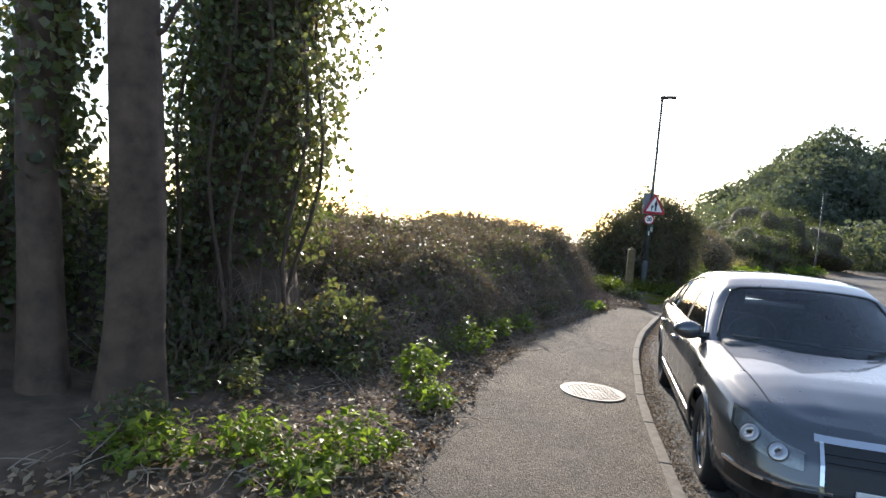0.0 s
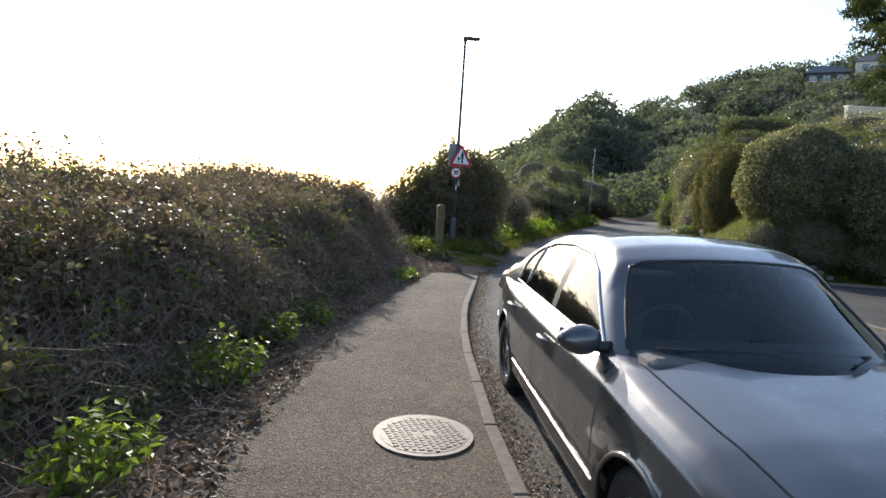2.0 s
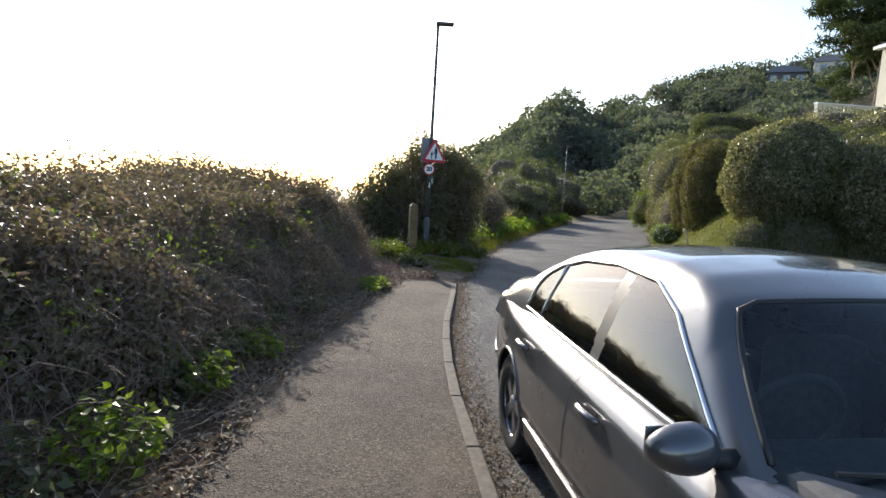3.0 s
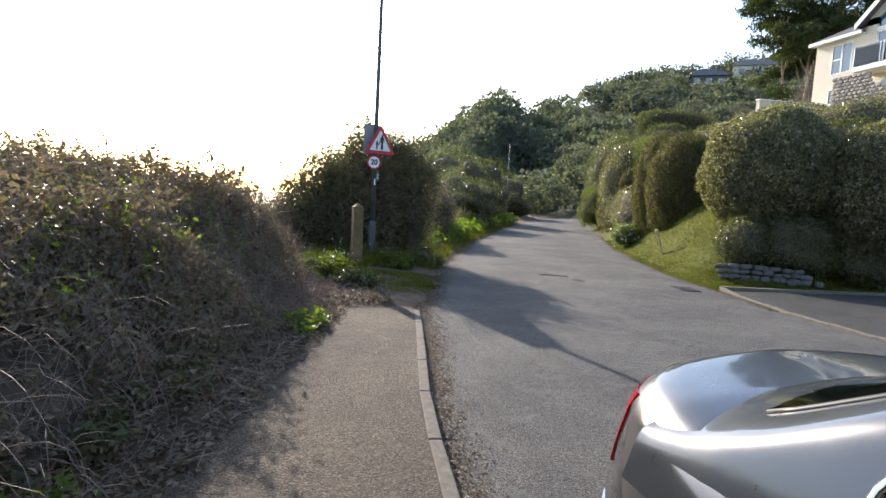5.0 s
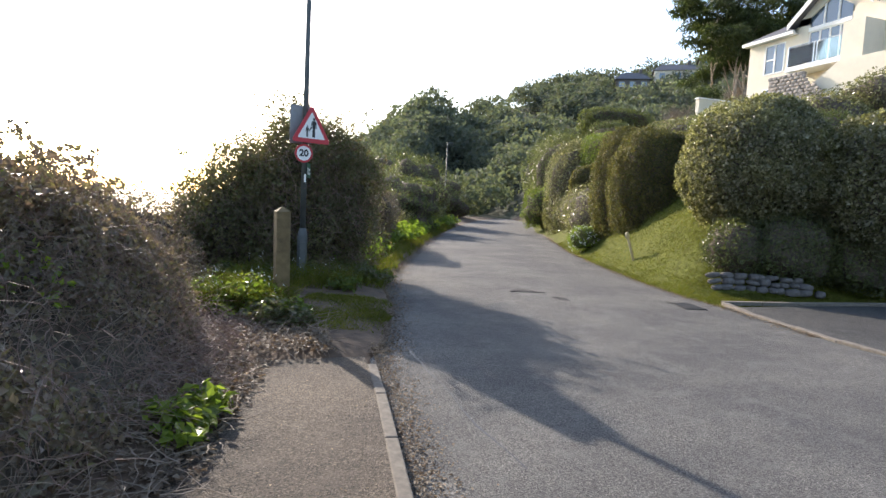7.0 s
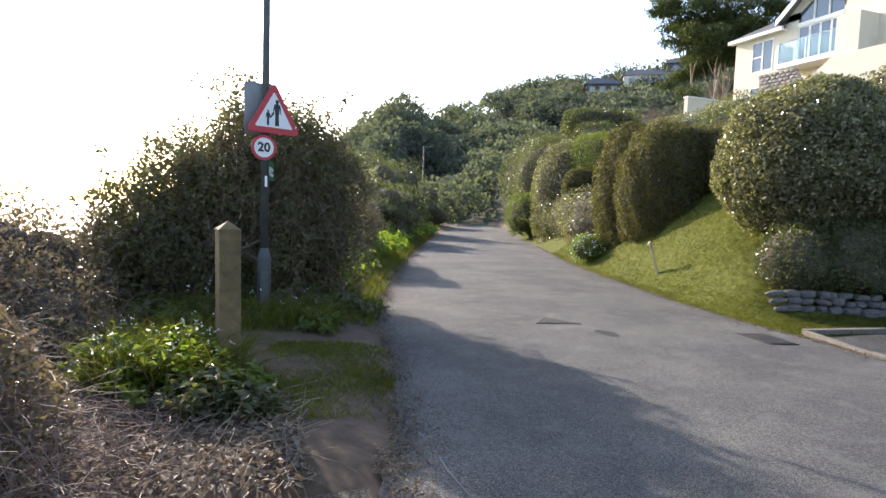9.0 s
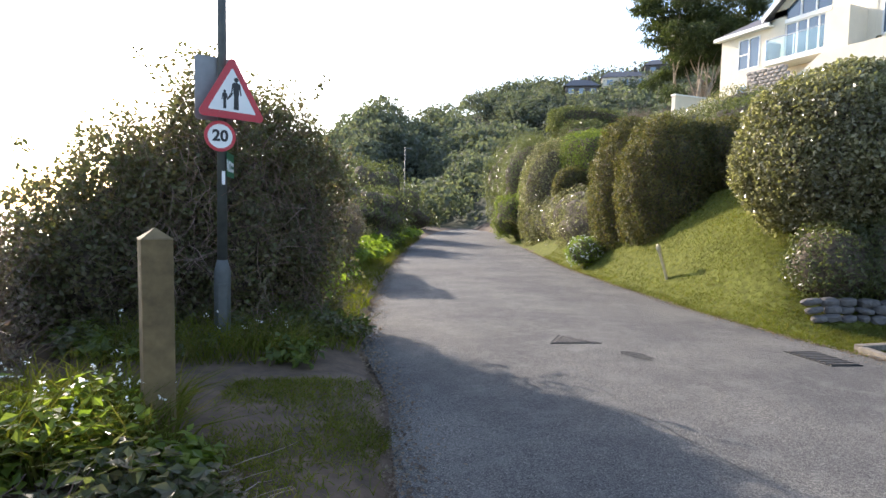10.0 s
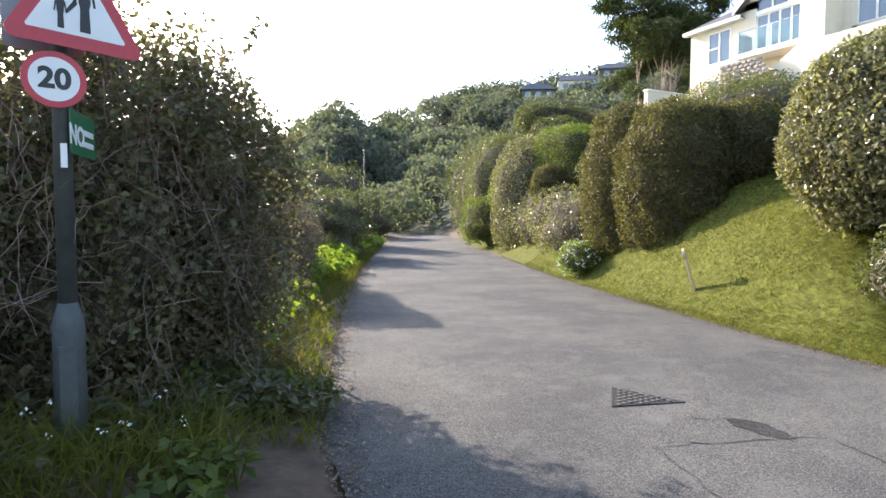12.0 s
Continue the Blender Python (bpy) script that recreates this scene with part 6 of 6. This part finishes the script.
def ground_pts(n, fx, y0, y1, power=1.0):
    y = y0 + (y1 - y0) * RNG.random(n) ** power
    lo, hi = fx(y)
    x = lo + (hi - lo) * RNG.random(n)
    return np.stack([x, y, land(x, y) - 0.004], 1)


# lawn on the bank
P = ground_pts(120000, lambda y: (road_right(y) - 0.03, road_right(y) + 4.6), 17.0, 32, 1.3)
P = P[(lumps(P, 1, 1.3) + RNG.normal(0, 0.5, len(P))) > -0.75]
lawn = put("lawn_grass", blades(P, 0.05, 0.0045, M_GRASS, "lawn_grass", 0.6))
tagged(lawn, "short sunlit mown grass on the bank", "grass", kind="stuff")
P = ground_pts(14000, lambda y: (np.full_like(y, 8.2), np.full_like(y, 13.5)), 16.95, 18.0)
tagged(put("strip_grass", blades(P, 0.05, 0.004, M_GRASS, "strip_grass", 0.6)), "grass strip in front of the stone wall", "grass", kind="stuff")
P = ground_pts(12000, lambda y: (road_left(y) - 1.3 - 0.1 * np.sin(y * 3), road_left(y) - 0.06 + 0.05 * np.sin(y * 7)), 15.4, 17.8)
P = P[(lumps(P, 1, 2.2) + RNG.normal(0, 0.35, len(P))) > 0.3]
tagged(put("verge_grass", blades(P, 0.06, 0.004, M_GRASS, "verge_grass", 0.7)), "worn patch of short grass beside the lane", "grass", kind="stuff")
P = ground_pts(11000, lambda y: (road_left(y) - 1.6, road_left(y) - 0.1 + 0.1 * np.sin(y * 4)), 18.9, 45)
tagged(put("long_grass", blades(P, 0.24, 0.007, M_GRASS, "long_grass", 0.5)), "long green verge grass under the shrub", "grass", kind="stuff")
P = np.concatenate([ground_pts(1800, lambda y: (np.full_like(y, -0.95), np.full_like(y, 0.1)), 16.0, 17.2), ground_pts(900, lambda y: (np.full_like(y, -0.6), np.full_like(y, 1.3)), 18.35, 19.3)])
tagged(put("grass_clump", blades(P, 0.42, 0.006, M_GRASS, "grass_clump", 0.45)), "long grass clump round the post and column", "grass", kind="stuff")
P = ground_pts(40, lambda y: (np.full_like(y, -0.95), np.full_like(y, 0.1)), 16.1, 17.1)
Q = ground_pts(12, lambda y: (np.full_like(y, -0.5), np.full_like(y, 1.1)), 18.4, 19.1)
P = np.concatenate([P, Q])
P[:, 2] += RNG.uniform(0.3, 0.5, len(P))
V, F = leaf_arrays(np.repeat(P, 5, 0) + RNG.normal(0, 0.012, (len(P) * 5, 3)), np.tile([0, 0, 1.0], (len(P) * 5, 1)), 0.022, 0.6, 1.0)
tagged(put("white_flower", mesh_of("white_flower", V, F, M_PETAL)), "small white flower heads over the grass", "flowers", kind="stuff")
P, N = blob_points(160, (10.95, 27.0, 0.1), (0.58, 0.58, 0.53))
V, F = leaf_arrays(np.repeat(P, 3, 0) + RNG.normal(0, 0.01, (480, 3)), np.repeat(N, 3, 0), 0.05, 0.8, 0.5)
tagged(put("white_flower", mesh_of("white_flower", V, F, M_PETAL)), "white daisies over the low bush", "flowers", kind="stuff")

# reeds, pampas tuft and strap leaves
def tuft(name, x, y, r, h, n, mat, width, label, category):
    rng_ = RNG
    t = empty(name, pose(x, y, float(land(x, y))))
    a, q = rng_.uniform(0, 6.28, n), rng_.random(n) ** 0.5
    P = np.stack([0.3 * r * q * np.cos(a), 0.3 * r * q * np.sin(a), np.zeros(n)], 1)
    D = np.stack([np.cos(a) * q * r / h * 1.4, np.sin(a) * q * r / h * 1.4, np.ones(n)], 1)
    D, L = unit(D), h * rng_.uniform(0.7, 1.25, (n, 1))
    S = unit(np.cross(D, [0, 0, 1.0])) * width
    out = np.stack([np.cos(a), np.sin(a), np.zeros(n)], 1)
    M1 = P + D * L * 0.55
    T = P + D * L * 0.9 + out * r * 0.35 - np.array([0, 0, 0.25]) * L * q[:, None]
    V = np.stack([P - S, P + S, M1 + S, M1 - S, T], 1).reshape(-1, 3)
    i = np.arange(n)[:, None] * 5
    F = np.concatenate([i + [0, 1, 2], i + [0, 2, 3], i + [3, 2, 4]], 1).reshape(-1, 3)
    put("blades", mesh_of("blades", V, F, mat), t)
    return tagged(t, label, category)


tuft("pampas_tuft", 17.0, 41.0, 1.0, 1.9, 1800, M_REED, 0.01, "fountain of pale pampas grass at the lane edge", "grass tuft")
tuft("strap_plant", 12.9, 21.4, 0.7, 1.5, 70, M_IVY, 0.035, "strap-leaved plant between the clipped shrubs", "plant")
for i in range(9):
    y = 25 + i * 1.6
    tuft("reed_tuft", float(road_left(y)) - 2.3 + 0.4 * math.sin(i * 2.1), y, 0.5, 1.3, 260, M_REED, 0.006, "dry straw-coloured reed tuft on the verge", "grass tuft")

# leaf litter along the hedge bottom
n = 15000
y = 1.0 + 15 * RNG.random(n)
k = RNG.random(n) ** 1.6
edge = np.where(y < 14.4, path_left(y), 0.3)
x = edge + 0.1 - k * np.where(y < 9, 1.6, 1.1) + RNG.normal(0, 0.05, n)
P = np.stack([x, y, np.maximum(land(x, y), np.where(x > edge, path_z(y), -9)) + 0.008 + 0.03 * RNG.random(n)], 1)
V, F = leaf_arrays(P, np.tile([0, 0, 1.0], (n, 1)), 0.055, 0.55, 0.35)
litter = put("leaf_litter", mesh_of("leaf_litter", V, F, M_LITTER))
tagged(litter, "dry brown fallen leaves along the hedge bottom", "leaf litter", kind="stuff")
P = P[::14] + [0, 0, 0.03]
V, F = stem_arrays(P, RNG.normal(0, 1, P.shape) * [1, 1, 0.25], 0.35, 0.004, 4, 0.2)
tagged(put("dead_twig", mesh_of("dead_twig", V, F, M_DRY)), "dead bramble stems lying in the litter", "twigs", kind="stuff")
# cut brambles heaped between the hedge end and the post
n = 900
P = np.stack([RNG.uniform(-1.5, -0.2, n), RNG.uniform(13.4, 15.7, n), np.zeros(n)], 1)
P = P[P[:, 0] < path_left(P[:, 1]) - 0.05]
P[:, 2] = land(P[:, 0], P[:, 1]) + 0.16 * RNG.random(len(P)) * np.clip(path_left(P[:, 1]) - P[:, 0], 0, 1)
V, F = stem_arrays(P, RNG.normal(0, 1, P.shape) * [1, 1, 0.3] + [0, 0, 0.1], 0.45, 0.0035, 5, 0.3, 0.3)
tagged(put("bramble_litter", mesh_of("bramble_litter", V, F, M_BROWN)), "tangle of dead bramble stems beside the footway", "twigs", kind="stuff")
# gutter dirt
n = 8000
y = 2.5 + 12.5 * RNG.random(n)
x = np.interp(y, [-6, 14.4], [0, 0]) + kerb_x(y) + 0.01 + np.abs(RNG.normal(0, 0.14, n))
P = np.stack([x, y, road_z(y) + 0.01 + 0.02 * RNG.random(n) * (x < kerb_x(y) + 0.12)], 1)
V, F = leaf_arrays(P, np.tile([0, 0, 1.0], (n, 1)), 0.028, 0.5, 0.3)
tagged(put("gutter_litter", mesh_of("gutter_litter", V, F, M_LITTER)), "straw and dead leaves lying in the gutter", "leaf litter", kind="stuff")
# dirt and dead leaves along both lane edges
n = 9000
y = 14.6 + 22 * RNG.random(n) ** 1.4
side_ = RNG.random(n) < 0.6
x = np.where(side_, road_left(y) + np.abs(RNG.normal(0, 0.16, n)) - 0.08, road_right(y) - np.abs(RNG.normal(0, 0.12, n)) + 0.05)
P = np.stack([x, y, road_z(y) + 0.012], 1)
V, F = leaf_arrays(P, np.tile([0, 0, 1.0], (n, 1)), 0.035, 0.55, 0.3)
tagged(put("edge_litter", mesh_of("edge_litter", V, F, M_LITTER)), "crumbled dirt and dead leaves along the lane edge", "leaf litter", kind="stuff")
# loose grit on the footway
n = 500
y = 2 + 12.4 * RNG.random(n)
x = path_left(y) + RNG.random(n) * (kerb_x(y) - 0.15 - path_left(y))
V, F = leaf_arrays(np.stack([x, y, path_z(y) + 0.004], 1), np.tile([0, 0, 1.0], (n, 1)), 0.022, 0.6, 0.3)
tagged(put("fallen_leaf", mesh_of("fallen_leaf", V, F, M_LITTER)), "few dead leaves scattered on the footway", "leaf litter", kind="stuff")

# ---- kerbs ----
def kerb_stone(length, w=0.09, h=0.2):
    return boxm(-w, 0.004, -h, 0, length - 0.004, 0, bevel=0.012)


M_PALE = plain("pale_concrete", (0.46, 0.44, 0.39), 0.9, vary=0.2, scale=14, relief=0.003)
kerb = tagged(empty("kerb", pose(0, 0, 0)), "worn pale concrete kerb edging the footway", "kerb", kind="structure")
proto = part("kerb_stone", kerb_stone(0.9), M_KERB, kerb)
kme = proto.data
bpy.data.objects.remove(proto)
y = -3.0
while y < 13.95:
    L = 0.9 if y < 13 else min(0.9, 14.35 - y)
    a, b = float(kerb_x(y)), float(kerb_x(y + L))
    ang = math.degrees(math.atan2(-(b - a), L))
    m = pose(a, y, float(path_z(y)) + 0.006, math.degrees(math.atan2(float(path_z(y + L) - path_z(y)), L)), 0, ang)
    last = y + L > 14.3
    ks = put("kerb_stone", kme if not last else kme.copy(), kerb, m=m @ Matrix.Diagonal((1, L / 0.9 * math.hypot(1, (b - a) / L), 1, 1)))
    if last:
        ks.data.materials[0] = M_PALE
        ks["label"] = "pale end stone"
    y += L
edge = tagged(empty("edging", pose(0, 0, 0)), "flush concrete edging across the drive mouth", "kerb", kind="structure")
pts = [(6.75, 9.0), (6.8, 10.8), (6.95, 12.65), (7.1, 14.3), (7.5, 16.0), (7.95, 17.15)]
e_me = part("edging_stone", boxm(-0.06, 0.003, -0.1, 0.06, 0.897, 0.03, bevel=0.01), M_KERB, edge)
ek = e_me.data
bpy.data.objects.remove(e_me)
for (a, b), (c, d) in zip(pts, pts[1:]):
    L = math.hypot(c - a, d - b)
    k = max(1, round(L / 0.9))
    for i in range(k):
        q = i / k
        x, y = a + (c - a) * q, b + (d - b) * q
        put("edging_stone", ek, edge, m=pose(x, y, float(road_z(y)), 0, 0, math.degrees(math.atan2(-(c - a), d - b))) @ Matrix.Diagonal((1, L / k / 0.9, 1, 1)))
pts = [(7.95, 17.2), (9.5, 16.98), (12.0, 16.8), (16, 16.75)]
for (a, b), (c, d) in zip(pts, pts[1:]):
    L = math.hypot(c - a, d - b)
    k = max(1, round(L / 0.9))
    for i in range(k):
        q = i / k
        put("edging_stone", ek, edge, m=pose(a + (c - a) * q, b + (d - b) * q, float(road_z(17)) + 0.03, 0, 0, math.degrees(math.atan2(-(c - a), d - b))) @ Matrix.Diagonal((1, L / k / 0.9, 1, 1)))
ys = axis((-12, 16.9, 0.5))
strip("driveway", ys, lambda y: road_right(y) + 0.0, lambda y: np.full_like(y, 30.0), lambda y: road_z(y) + 0.0, 20, M_DRIVE, "dark tarmac driveway joining the lane", "driveway")
